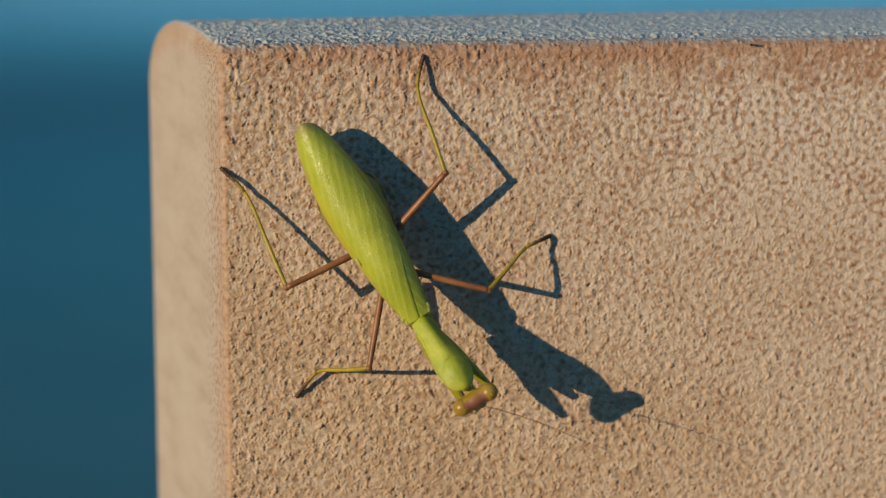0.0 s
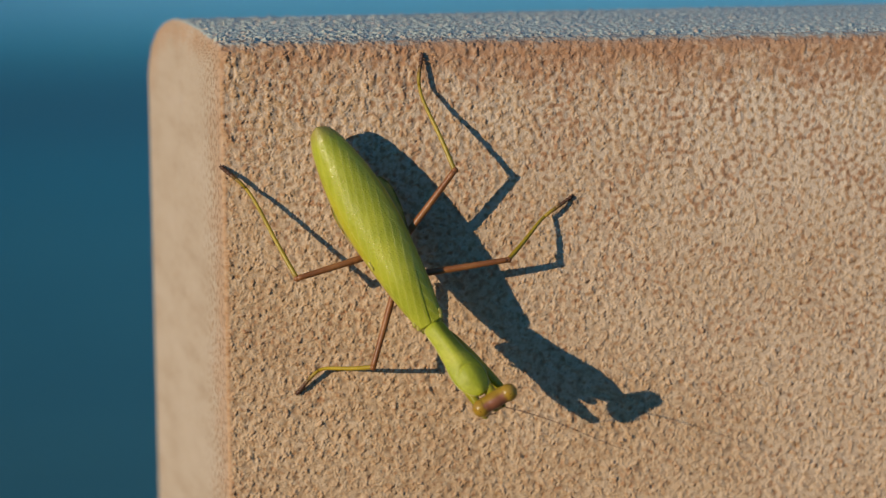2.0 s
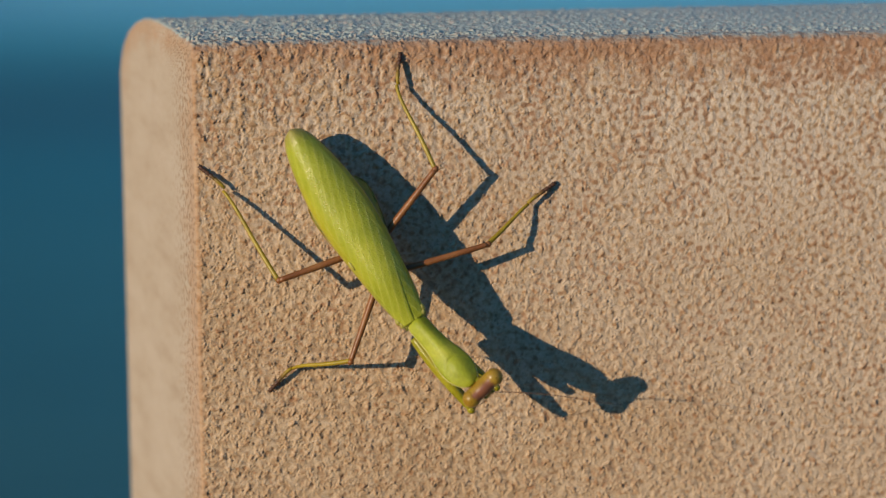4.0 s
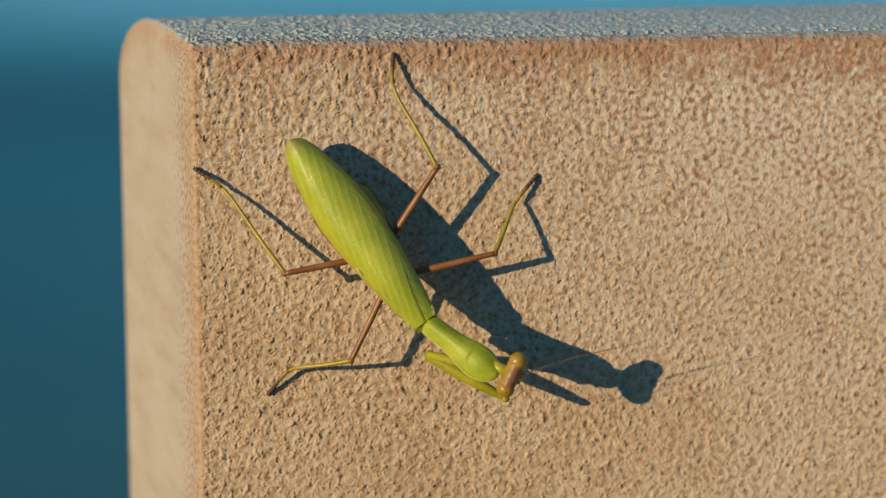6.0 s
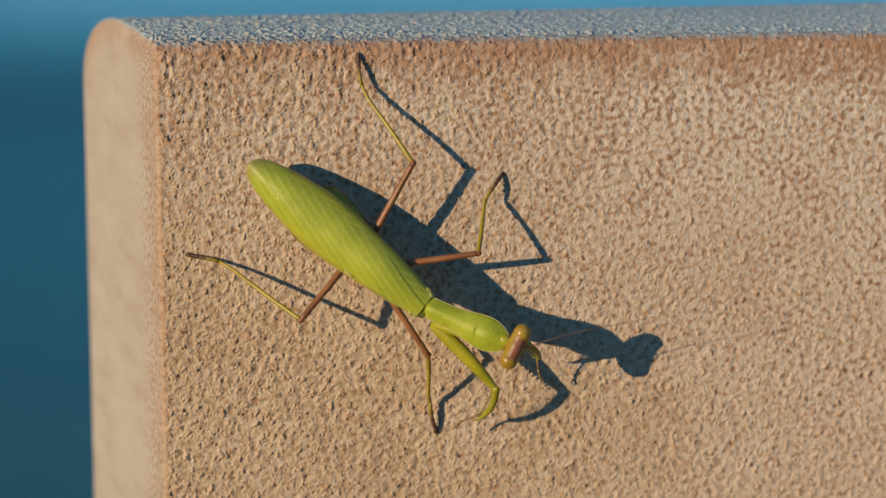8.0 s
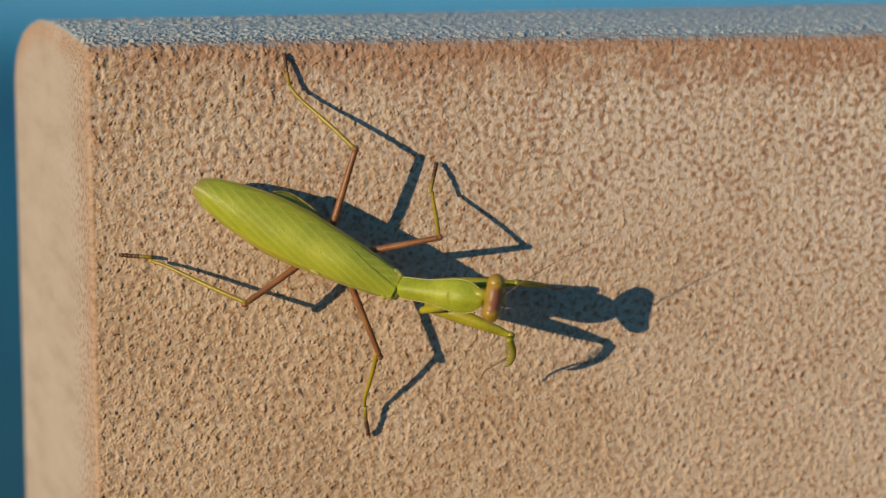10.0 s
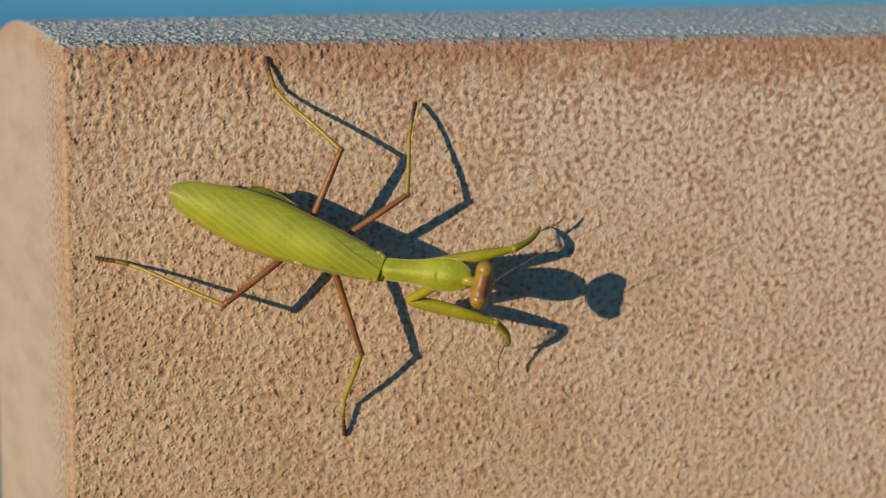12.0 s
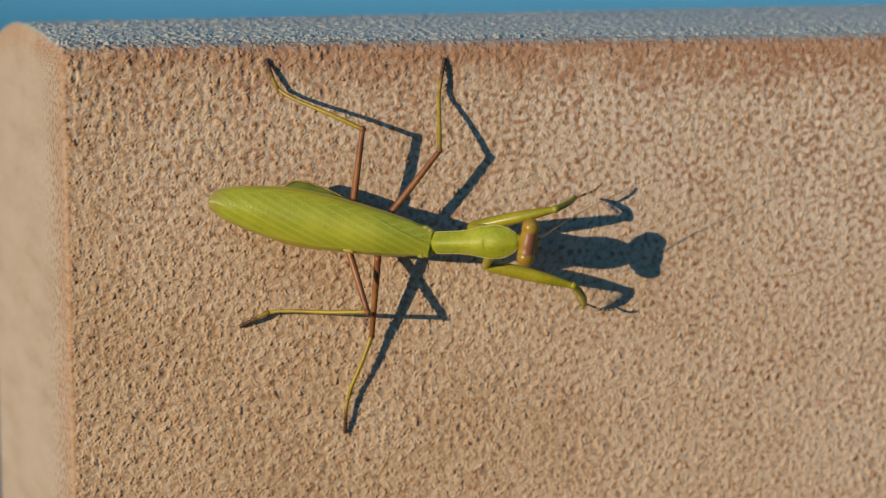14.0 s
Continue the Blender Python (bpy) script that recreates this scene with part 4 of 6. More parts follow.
def motions():
    walk(mantis, [
        (0, pose(0.04026, -0.01490, 0.94420, 75.23, 58.19, -17.24)),
        (0.5, pose(0.04172, -0.01549, 0.94370, 73.65, 58.48, -18.99)),
        (1, pose(0.03807, -0.01474, 0.94434, 74.91, 59.20, -17.42)),
        (1.5, pose(0.04081, -0.01553, 0.94347, 73.47, 59.03, -19.09)),
        (2, pose(0.04271, -0.01520, 0.94251, 73.89, 59.29, -18.57)),
        (2.5, pose(0.03951, -0.01526, 0.94335, 73.49, 59.49, -18.99)),
        (3, pose(0.04119, -0.01556, 0.94285, 73.35, 59.07, -19.22)),
        (5.5, pose(0.04710, -0.01463, 0.94342, 78.29, 53.15, -14.52)),
        (6, pose(0.04754, -0.01501, 0.94271, 77.69, 53.02, -15.28)),
        (6.5, pose(0.05368, -0.01314, 0.94422, 82.40, 47.79, -10.22)),
        (7, pose(0.04744, -0.01505, 0.94350, 78.73, 50.34, -14.51)),
        (7.3, pose(0.05040, -0.01363, 0.94329, 81.81, 47.63, -11.02)),
        (7.5, pose(0.05404, -0.01529, 0.94527, 81.30, 42.22, -12.83)),
        (8, pose(0.05500, -0.01492, 0.94586, 82.66, 38.93, -11.59)),
        (8.5, pose(0.05619, -0.01671, 0.94642, 81.66, 36.59, -13.82)),
        (9, pose(0.05762, -0.01707, 0.94695, 82.02, 34.10, -14.04)),
        (11.5, pose(0.06934, -0.01618, 0.95505, 86.50, 17.87, -11.26)),
        (12, pose(0.06512, -0.01556, 0.95411, 86.28, 20.14, -10.68)),
        (12.5, pose(0.06826, -0.01560, 0.95422, 86.39, 20.04, -10.44)),
        (13, pose(0.07196, -0.01415, 0.95911, 87.88, 14.47, -8.42)),
        (13.5, pose(0.06985, -0.01465, 0.95709, 87.39, 16.40, -9.19)),
        (14, pose(0.07574, -0.01441, 0.95950, 88.33, 11.11, -8.61)),
    ])
    walk(prothorax, [
        (0, pose(0.00000, 0.00000, 0.00000, -17.26, -26.36, 3.85)),
        (0.5, pose(0.00000, 0.00000, 0.00000, -16.93, -20.60, 5.43)),
        (1, pose(0.00000, 0.00000, 0.00000, -16.91, -21.69, 6.14)),
        (1.5, pose(0.00000, 0.00000, 0.00000, -16.83, -20.66, 6.03)),
        (2, pose(0.00000, 0.00000, 0.00000, -16.65, -22.27, 7.10)),
        (2.5, pose(0.00000, 0.00000, 0.00000, -16.95, -23.93, 5.33)),
        (3, pose(0.00000, 0.00000, 0.00000, -16.74, -23.44, 6.23)),
        (5.5, pose(0.00000, 0.00000, 0.00000, -9.56, -17.98, 14.70)),
        (6, pose(0.00000, 0.00000, 0.00000, -9.15, -14.82, 16.69)),
        (6.5, pose(0.00000, 0.00000, 0.00000, -3.13, -15.09, 23.01)),
        (7, pose(0.00000, 0.00000, 0.00000, -2.90, -13.00, 18.32)),
        (7.3, pose(0.00000, 0.00000, 0.00000, 2.64, -10.88, 19.93)),
        (7.5, pose(0.00000, 0.00000, 0.00000, 3.08, -13.49, 17.59)),
        (8, pose(0.00000, 0.00000, 0.00000, 2.55, -11.99, 15.44)),
        (8.5, pose(0.00000, 0.00000, 0.00000, 4.03, -13.98, 19.49)),
        (9, pose(0.00000, 0.00000, 0.00000, 4.67, -17.39, 20.92)),
        (11.5, pose(0.00000, 0.00000, 0.00000, 3.37, -13.90, 16.80)),
        (12, pose(0.00000, 0.00000, 0.00000, 2.97, -10.70, 16.22)),
        (12.5, pose(0.00000, 0.00000, 0.00000, 3.49, -11.68, 19.49)),
        (13, pose(0.00000, 0.00000, 0.00000, 2.35, -11.74, 15.83)),
        (13.5, pose(0.00000, 0.00000, 0.00000, 2.48, -12.23, 15.34)),
        (14, pose(0.00000, 0.00000, 0.00000, 2.30, -17.46, 14.26)),
    ])
    walk(head, [
        (0, pose(0.02089, 0.00158, 0.00823, -0.14, 8.98, -0.92)),
        (0.5, pose(0.02102, 0.00268, 0.00760, 0.01, 9.79, 0.05)),
        (1, pose(0.02085, 0.00265, 0.00764, 0.44, 8.81, 2.85)),
        (1.5, pose(0.02116, 0.00272, 0.00758, 0.22, 9.69, 1.30)),
        (2, pose(0.02086, 0.00382, 0.00778, 0.03, 9.36, 0.19)),
        (2.5, pose(0.02094, 0.00247, 0.00800, 0.01, 9.51, 0.06)),
        (3, pose(0.02062, 0.00299, 0.00803, 0.01, 9.74, 0.05)),
        (5.5, pose(0.01966, 0.00763, 0.00727, 4.68, 7.28, 32.89)),
        (6, pose(0.02000, 0.00831, 0.00684, 4.54, 7.92, 29.98)),
        (6.5, pose(0.02000, 0.00771, 0.00648, 2.32, 6.44, 19.89)),
        (7, pose(0.02037, 0.00835, 0.00652, 4.42, 8.08, 28.80)),
        (7.3, pose(0.02093, 0.00814, 0.00577, 2.60, 6.93, 20.61)),
        (7.5, pose(0.02094, 0.00717, 0.00654, 4.37, 8.41, 27.63)),
        (8, pose(0.02048, 0.00589, 0.00634, 2.02, 8.76, 13.03)),
        (8.5, pose(0.02000, 0.00806, 0.00709, 4.83, 9.96, 26.02)),
        (9, pose(0.01931, 0.00806, 0.00774, 4.89, 10.52, 25.12)),
        (11.5, pose(0.02116, 0.00613, 0.00666, 1.45, 10.61, 7.83)),
        (12, pose(0.02149, 0.00495, 0.00602, 1.47, 9.91, 8.46)),
        (12.5, pose(0.02066, 0.00672, 0.00639, 1.99, 9.60, 11.75)),
        (13, pose(0.02118, 0.00583, 0.00606, 1.22, 8.06, 8.67)),
        (13.5, pose(0.02123, 0.00519, 0.00619, 1.31, 8.72, 8.57)),
        (14, pose(0.02051, 0.00494, 0.00702, 0.14, 8.44, 0.97)),
    ])
    walk(BONES["HLf"], [
        (0, pose(-0.01733, 0.00211, -0.00351, 8.69, -12.12, 107.25)),
        (0.5, pose(-0.01739, 0.00230, -0.00348, 9.31, -8.82, 108.75)),
        (1, pose(-0.01743, 0.00249, -0.00343, 8.65, -11.29, 104.38)),
        (1.5, pose(-0.01753, 0.00267, -0.00341, 9.20, -9.73, 109.33)),
        (2, pose(-0.01754, 0.00262, -0.00342, 8.66, -9.19, 112.90)),
        (2.5, pose(-0.01747, 0.00255, -0.00343, 9.11, -9.95, 107.95)),
        (3, pose(-0.01751, 0.00261, -0.00342, 9.16, -9.06, 110.61)),
        (5.5, pose(-0.01754, 0.00281, -0.00342, 8.30, -6.87, 106.92)),
        (6, pose(-0.01769, 0.00309, -0.00337, 8.58, -7.61, 110.16)),
        (6.5, pose(-0.01726, 0.00188, -0.00353, 6.56, -7.37, 107.38)),
        (7, pose(-0.01743, 0.00247, -0.00346, 8.93, -6.96, 104.71)),
        (7.3, pose(-0.01751, 0.00270, -0.00344, 7.12, -6.21, 106.44)),
        (7.5, pose(-0.01730, 0.00197, -0.00351, 9.21, -5.42, 103.68)),
        (8, pose(-0.01739, 0.00242, -0.00347, 8.90, -6.69, 99.68)),
        (8.5, pose(-0.01735, 0.00213, -0.00350, 10.90, -5.08, 100.06)),
        (9, pose(-0.01744, 0.00266, -0.00345, 11.44, -5.65, 99.79)),
        (11.5, pose(-0.01736, 0.00230, -0.00348, 10.78, -7.44, 92.51)),
        (12, pose(-0.01741, 0.00110, -0.00365, 10.13, -8.38, 86.96)),
        (12.5, pose(-0.01732, 0.00125, -0.00362, 9.87, -7.85, 92.41)),
        (13, pose(-0.01739, 0.00157, -0.00358, 8.23, -8.26, 86.25)),
        (13.5, pose(-0.01742, 0.00126, -0.00361, 8.87, -7.02, 86.07)),
        (14, pose(-0.01729, 0.00117, -0.00359, 8.46, -5.64, 93.38)),
    ])
    walk(BONES["HLt"], [
        (0, pose(-0.02307, 0.02059, 0.00065, 2.34, 17.96, 166.48)),
        (0.5, pose(-0.02368, 0.02082, -0.00044, 1.57, 16.48, 171.69)),
        (1, pose(-0.02225, 0.02130, 0.00045, 2.47, 19.94, 165.70)),
        (1.5, pose(-0.02399, 0.02109, -0.00006, 1.70, 17.85, 171.01)),
        (2, pose(-0.02514, 0.02062, -0.00026, 1.34, 15.31, 172.48)),
        (2.5, pose(-0.02348, 0.02110, -0.00001, 2.26, 16.63, 167.62)),
        (3, pose(-0.02440, 0.02091, -0.00030, 1.90, 16.28, 169.87)),
        (5.5, pose(-0.02327, 0.02161, -0.00105, 1.24, 10.80, 172.18)),
        (6, pose(-0.02445, 0.02151, -0.00074, 1.46, 10.98, 171.30)),
        (6.5, pose(-0.02313, 0.02062, -0.00100, 1.10, 14.45, 171.40)),
        (7, pose(-0.02242, 0.02148, -0.00106, 2.44, 13.24, 165.73)),
        (7.3, pose(-0.02307, 0.02157, -0.00129, 1.86, 8.83, 165.97)),
        (7.5, pose(-0.02196, 0.02112, -0.00164, 2.72, 8.61, 164.03)),
        (8, pose(-0.02070, 0.02180, -0.00116, 2.88, 14.26, 162.77)),
        (8.5, pose(-0.02079, 0.02155, -0.00174, 3.83, 15.65, 161.77)),
        (9, pose(-0.02079, 0.02208, -0.00150, 3.93, 16.14, 162.34)),
        (11.5, pose(-0.01822, 0.02192, -0.00092, 3.06, 18.58, 165.44)),
        (12, pose(-0.01637, 0.02066, -0.00077, 4.15, 20.00, 158.74)),
        (12.5, pose(-0.01814, 0.02085, -0.00092, 3.43, 18.89, 161.95)),
        (13, pose(-0.01611, 0.02112, -0.00074, 1.90, 18.52, 167.91)),
        (13.5, pose(-0.01607, 0.02087, -0.00119, 2.70, 17.71, 163.97)),
        (14, pose(-0.01846, 0.02084, -0.00165, 2.09, 14.72, 166.76)),
    ])
    walk(BONES["HLa"], [
        (0, pose(-0.04202, 0.02515, -0.00567, 6.32, 14.18, 138.84)),
        (0.5, pose(-0.04313, 0.02366, -0.00625, 6.26, 6.13, 141.45)),
        (1, pose(-0.04092, 0.02605, -0.00654, 5.79, 7.12, 140.27)),
        (1.5, pose(-0.04325, 0.02413, -0.00634, 6.28, 6.44, 140.91)),
        (2, pose(-0.04474, 0.02321, -0.00567, 5.59, 9.25, 145.02)),
        (2.5, pose(-0.04266, 0.02531, -0.00587, 5.79, 10.00, 144.44)),
        (3, pose(-0.04376, 0.02437, -0.00605, 5.89, 7.78, 144.29)),
        (5.5, pose(-0.04321, 0.02435, -0.00489, 5.73, 18.56, 143.11)),
        (6, pose(-0.04434, 0.02455, -0.00465, 6.15, 19.62, 142.90)),
        (6.5, pose(-0.04275, 0.02359, -0.00611, 3.79, 7.64, 147.39)),
        (7, pose(-0.04176, 0.02640, -0.00575, 5.51, 12.38, 145.65)),
        (7.3, pose(-0.04273, 0.02648, -0.00444, 5.66, 24.55, 138.48)),
        (7.5, pose(-0.04145, 0.02669, -0.00471, 7.08, 23.73, 139.94)),
        (8, pose(-0.03967, 0.02768, -0.00621, 6.46, 12.56, 137.08)),
        (8.5, pose(-0.03953, 0.02772, -0.00727, 7.91, 5.68, 135.73)),
        (9, pose(-0.03955, 0.02805, -0.00719, 8.90, 6.88, 131.80)),
        (11.5, pose(-0.03702, 0.02680, -0.00745, 8.79, 7.20, 126.92)),
        (12, pose(-0.03432, 0.02764, -0.00778, 8.07, 6.91, 128.18)),
        (12.5, pose(-0.03657, 0.02685, -0.00755, 7.32, 6.40, 133.21)),
        (13, pose(-0.03512, 0.02519, -0.00725, 5.99, 8.07, 134.33)),
        (13.5, pose(-0.03484, 0.02626, -0.00742, 6.54, 7.44, 133.70)),
        (14, pose(-0.03775, 0.02538, -0.00686, 7.17, 9.51, 124.48)),
    ])
    walk(BONES["HRf"], [
        (0, pose(-0.01827, -0.00266, -0.00342, -9.19, -13.82, -94.82)),
        (0.5, pose(-0.01830, -0.00262, -0.00341, -10.00, -15.75, -98.21)),
        (1, pose(-0.01823, -0.00233, -0.00349, -9.18, -16.45, -91.35)),
        (1.5, pose(-0.01824, -0.00220, -0.00353, -9.99, -17.31, -97.52)),
        (2, pose(-0.01824, -0.00220, -0.00353, -9.39, -15.60, -102.53)),
        (2.5, pose(-0.01825, -0.00230, -0.00349, -9.97, -19.78, -96.20)),
        (3, pose(-0.01824, -0.00219, -0.00354, -9.93, -15.94, -98.96)),
        (5.5, pose(-0.01792, -0.00135, -0.00374, -8.16, -12.81, -111.52)),
        (6, pose(-0.01787, -0.00139, -0.00373, -8.31, -12.18, -115.49)),
        (6.5, pose(-0.01826, -0.00194, -0.00358, -6.88, -9.45, -81.25)),
        (7, pose(-0.01886, -0.00088, -0.00403, -8.88, -18.68, -63.00)),
        (7.3, pose(-0.01837, -0.00161, -0.00376, -7.75, -20.96, -74.96)),
        (7.5, pose(-0.01826, -0.00170, -0.00371, -10.06, -19.67, -86.04)),
        (8, pose(-0.01823, -0.00120, -0.00387, -9.51, -19.13, -89.97)),
        (8.5, pose(-0.01816, -0.00157, -0.00376, -11.58, -20.12, -96.72)),
        (9, pose(-0.01808, -0.00140, -0.00378, -11.75, -17.43, -101.39)),
        (11.5, pose(-0.01925, -0.00306, -0.00324, -7.21, -12.64, -137.67)),
        (12, pose(-0.01899, -0.00338, -0.00314, -8.68, -15.68, -121.45)),
        (12.5, pose(-0.01893, -0.00292, -0.00334, -7.37, -11.46, -131.31)),
        (13, pose(-0.01938, -0.00300, -0.00342, -4.89, -5.39, -143.07)),
        (13.5, pose(-0.01835, -0.00294, -0.00345, -8.75, -7.14, -98.73)),
        (14, pose(-0.01866, -0.00135, -0.00381, -7.87, -16.31, -60.99)),
    ])
    walk(BONES["HRt"], [
        (0, pose(-0.01977, -0.02050, 0.00099, 1.03, 18.39, 174.11)),
        (0.5, pose(-0.02083, -0.02018, 0.00159, 0.41, 19.78, 177.91)),
        (1, pose(-0.01865, -0.02001, 0.00173, 1.39, 20.93, 172.12)),
        (1.5, pose(-0.02054, -0.01965, 0.00196, 0.25, 21.38, 178.74)),
        (2, pose(-0.02210, -0.01954, 0.00143, -0.17, 18.90, -179.10)),
        (2.5, pose(-0.02012, -0.01955, 0.00275, 0.77, 23.63, 176.09)),
        (3, pose(-0.02100, -0.01970, 0.00153, 0.44, 19.93, 177.75)),
        (5.5, pose(-0.02451, -0.01807, 0.00034, -0.07, 14.95, -179.59)),
        (6, pose(-0.02563, -0.01765, 0.00016, -0.15, 13.98, -179.12)),
        (6.5, pose(-0.01549, -0.01991, -0.00056, -2.06, 15.37, -163.77)),
        (7, pose(-0.01093, -0.01644, 0.00188, -2.65, 25.51, -166.18)),
        (7.3, pose(-0.01390, -0.01823, 0.00284, -1.54, 25.60, -169.91)),
        (7.5, pose(-0.01706, -0.01902, 0.00250, -1.81, 24.42, -170.83)),
        (8, pose(-0.01822, -0.01861, 0.00217, -1.18, 22.84, -173.56)),
        (8.5, pose(-0.02018, -0.01876, 0.00258, -1.52, 24.14, -173.52)),
        (9, pose(-0.02155, -0.01865, 0.00174, -1.00, 20.86, -175.78)),
        (11.5, pose(-0.03255, -0.01517, 0.00079, -1.31, 12.18, -173.51)),
        (12, pose(-0.02825, -0.01852, 0.00184, -0.01, 16.80, -179.94)),
        (12.5, pose(-0.03085, -0.01650, 0.00032, -1.07, 12.37, -174.14)),
        (13, pose(-0.03405, -0.01402, -0.00168, -1.62, 6.50, -168.88)),
        (13.5, pose(-0.02113, -0.02102, -0.00116, -2.05, 12.18, -167.41)),
        (14, pose(-0.01008, -0.01682, 0.00136, -2.60, 23.63, -164.76)),
    ])
    walk(BONES["HRa"], [
        (0, pose(-0.04197, -0.01821, -0.00643, -2.14, 4.66, -166.58)),
        (0.5, pose(-0.04294, -0.01938, -0.00636, -2.64, 3.10, -164.68)),
        (1, pose(-0.04040, -0.01700, -0.00667, -2.37, 4.55, -164.79)),
        (1.5, pose(-0.04242, -0.01917, -0.00661, -2.27, 2.73, -166.69)),
        (2, pose(-0.04433, -0.01988, -0.00619, -3.10, 3.55, -161.05)),
        (2.5, pose(-0.04160, -0.01808, -0.00667, -2.52, 2.40, -164.85)),
        (3, pose(-0.04308, -0.01883, -0.00649, -2.81, 2.82, -163.57)),
        (5.5, pose(-0.04722, -0.01823, -0.00572, -2.50, 3.29, -163.48)),
        (6, pose(-0.04844, -0.01800, -0.00552, -2.90, 3.18, -161.83)),
        (6.5, pose(-0.03726, -0.02625, -0.00679, -4.01, 6.45, -144.95)),
        (7, pose(-0.03154, -0.02151, -0.00825, -5.15, 3.76, -146.65)),
        (7.3, pose(-0.03477, -0.02195, -0.00732, -4.03, 5.73, -147.77)),
        (7.5, pose(-0.03819, -0.02242, -0.00722, -4.55, 3.23, -151.79)),
        (8, pose(-0.03975, -0.02104, -0.00696, -4.08, 3.12, -153.46)),
        (8.5, pose(-0.04150, -0.02118, -0.00703, -4.09, 0.95, -158.60)),
        (9, pose(-0.04346, -0.02026, -0.00663, -4.45, 0.46, -157.75)),
        (11.5, pose(-0.05538, -0.01777, -0.00417, -2.52, -0.15, -166.54)),
        (12, pose(-0.05076, -0.01854, -0.00496, -1.51, 0.92, -171.45)),
        (12.5, pose(-0.05370, -0.01884, -0.00471, -2.39, 0.97, -166.06)),
        (13, pose(-0.05697, -0.01853, -0.00435, -1.76, 1.76, -167.66)),
        (13.5, pose(-0.04356, -0.02603, -0.00612, -4.29, 3.51, -151.41)),
        (14, pose(-0.03086, -0.02249, -0.00806, -5.12, 4.53, -143.46)),
    ])
    walk(BONES["MLf"], [
        (0, pose(-0.01040, 0.00218, -0.00362, 6.45, -2.39, 45.32)),
        (0.5, pose(-0.01000, 0.00265, -0.00360, 7.66, -1.35, 50.98)),
        (1, pose(-0.01014, 0.00250, -0.00361, 7.21, -0.55, 54.52)),
        (1.5, pose(-0.01011, 0.00262, -0.00362, 8.56, 0.78, 61.92)),
        (2, pose(-0.00987, 0.00335, -0.00371, 8.72, 4.94, 68.79)),
        (2.5, pose(-0.01009, 0.00286, -0.00366, 9.03, 4.87, 71.78)),
        (3, pose(-0.00985, 0.00333, -0.00373, 9.01, 5.91, 67.62)),
        (5.5, pose(-0.01006, 0.00408, -0.00399, 8.75, 11.90, 83.46)),
        (6, pose(-0.00998, 0.00299, -0.00364, 8.37, 2.36, 66.60)),
        (6.5, pose(-0.01136, 0.00084, -0.00371, 5.52, -2.85, 53.29)),
        (7, pose(-0.01043, 0.00197, -0.00359, 8.28, 3.84, 64.20)),
        (7.3, pose(-0.01042, 0.00207, -0.00362, 6.32, -0.88, 58.43)),
        (7.5, pose(-0.01076, 0.00171, -0.00363, 7.42, -1.46, 51.12)),
        (8, pose(-0.01079, 0.00175, -0.00367, 6.69, -3.93, 47.25)),
        (8.5, pose(-0.01070, 0.00180, -0.00368, 8.65, -5.28, 50.06)),
        (9, pose(-0.01062, 0.00193, -0.00367, 8.77, -5.80, 47.57)),
        (11.5, pose(-0.01207, 0.00136, -0.00404, 5.36, -11.69, 28.00)),
        (12, pose(-0.01122, 0.00100, -0.00357, 8.11, 1.63, 53.94)),
        (12.5, pose(-0.01019, 0.00258, -0.00366, 9.43, 8.85, 73.15)),
        (13, pose(-0.00997, 0.00289, -0.00368, 7.25, 5.40, 62.92)),
        (13.5, pose(-0.00965, 0.00398, -0.00407, 8.42, 14.51, 69.54)),
        (14, pose(-0.01027, 0.00232, -0.00361, 7.51, 2.76, 62.83)),
    ])
    walk(BONES["MLt"], [
        (0, pose(0.00290, 0.01564, -0.00283, 10.37, 31.69, 106.93)),
        (0.5, pose(0.00192, 0.01736, -0.00316, 10.21, 24.23, 112.56)),
        (1, pose(0.00085, 0.01792, -0.00343, 11.19, 39.28, 108.81)),
        (1.5, pose(-0.00119, 0.01933, -0.00388, 11.30, 32.68, 107.81)),
        (2, pose(-0.00304, 0.02094, -0.00534, 10.48, 29.63, 109.05)),
        (2.5, pose(-0.00418, 0.02079, -0.00527, 10.51, 29.01, 110.34)),
        (3, pose(-0.00268, 0.02076, -0.00568, 11.39, 31.52, 101.66)),
        (5.5, pose(-0.00795, 0.02249, -0.00789, 8.70, 13.14, 103.89)),
        (6, pose(-0.00246, 0.02036, -0.00442, 9.77, 32.22, 120.65)),
        (6.5, pose(-0.00006, 0.01601, -0.00277, 7.12, 33.10, 123.48)),
        (7, pose(-0.00221, 0.01898, -0.00486, 10.64, 31.79, 106.79)),
        (7.3, pose(-0.00050, 0.01820, -0.00333, 7.43, 25.71, 118.75)),
        (7.5, pose(0.00113, 0.01645, -0.00315, 9.20, 27.54, 125.06)),
        (8, pose(0.00204, 0.01563, -0.00237, 10.14, 36.51, 121.44)),
        (8.5, pose(0.00141, 0.01626, -0.00194, 12.85, 38.61, 123.55)),
        (9, pose(0.00209, 0.01584, -0.00176, 13.79, 41.56, 127.10)),
        (11.5, pose(0.00431, 0.01007, -0.00020, 16.32, 53.33, 129.05)),
        (12, pose(-0.00008, 0.01631, -0.00411, 10.18, 17.71, 108.02)),
        (12.5, pose(-0.00476, 0.02049, -0.00657, 10.89, 25.96, 98.83)),
        (13, pose(-0.00138, 0.01969, -0.00546, 9.24, 28.05, 95.33)),
        (13.5, pose(-0.00324, 0.02116, -0.00882, 9.07, 15.34, 85.41)),
        (14, pose(-0.00163, 0.01915, -0.00453, 10.00, 32.72, 101.45)),
    ])
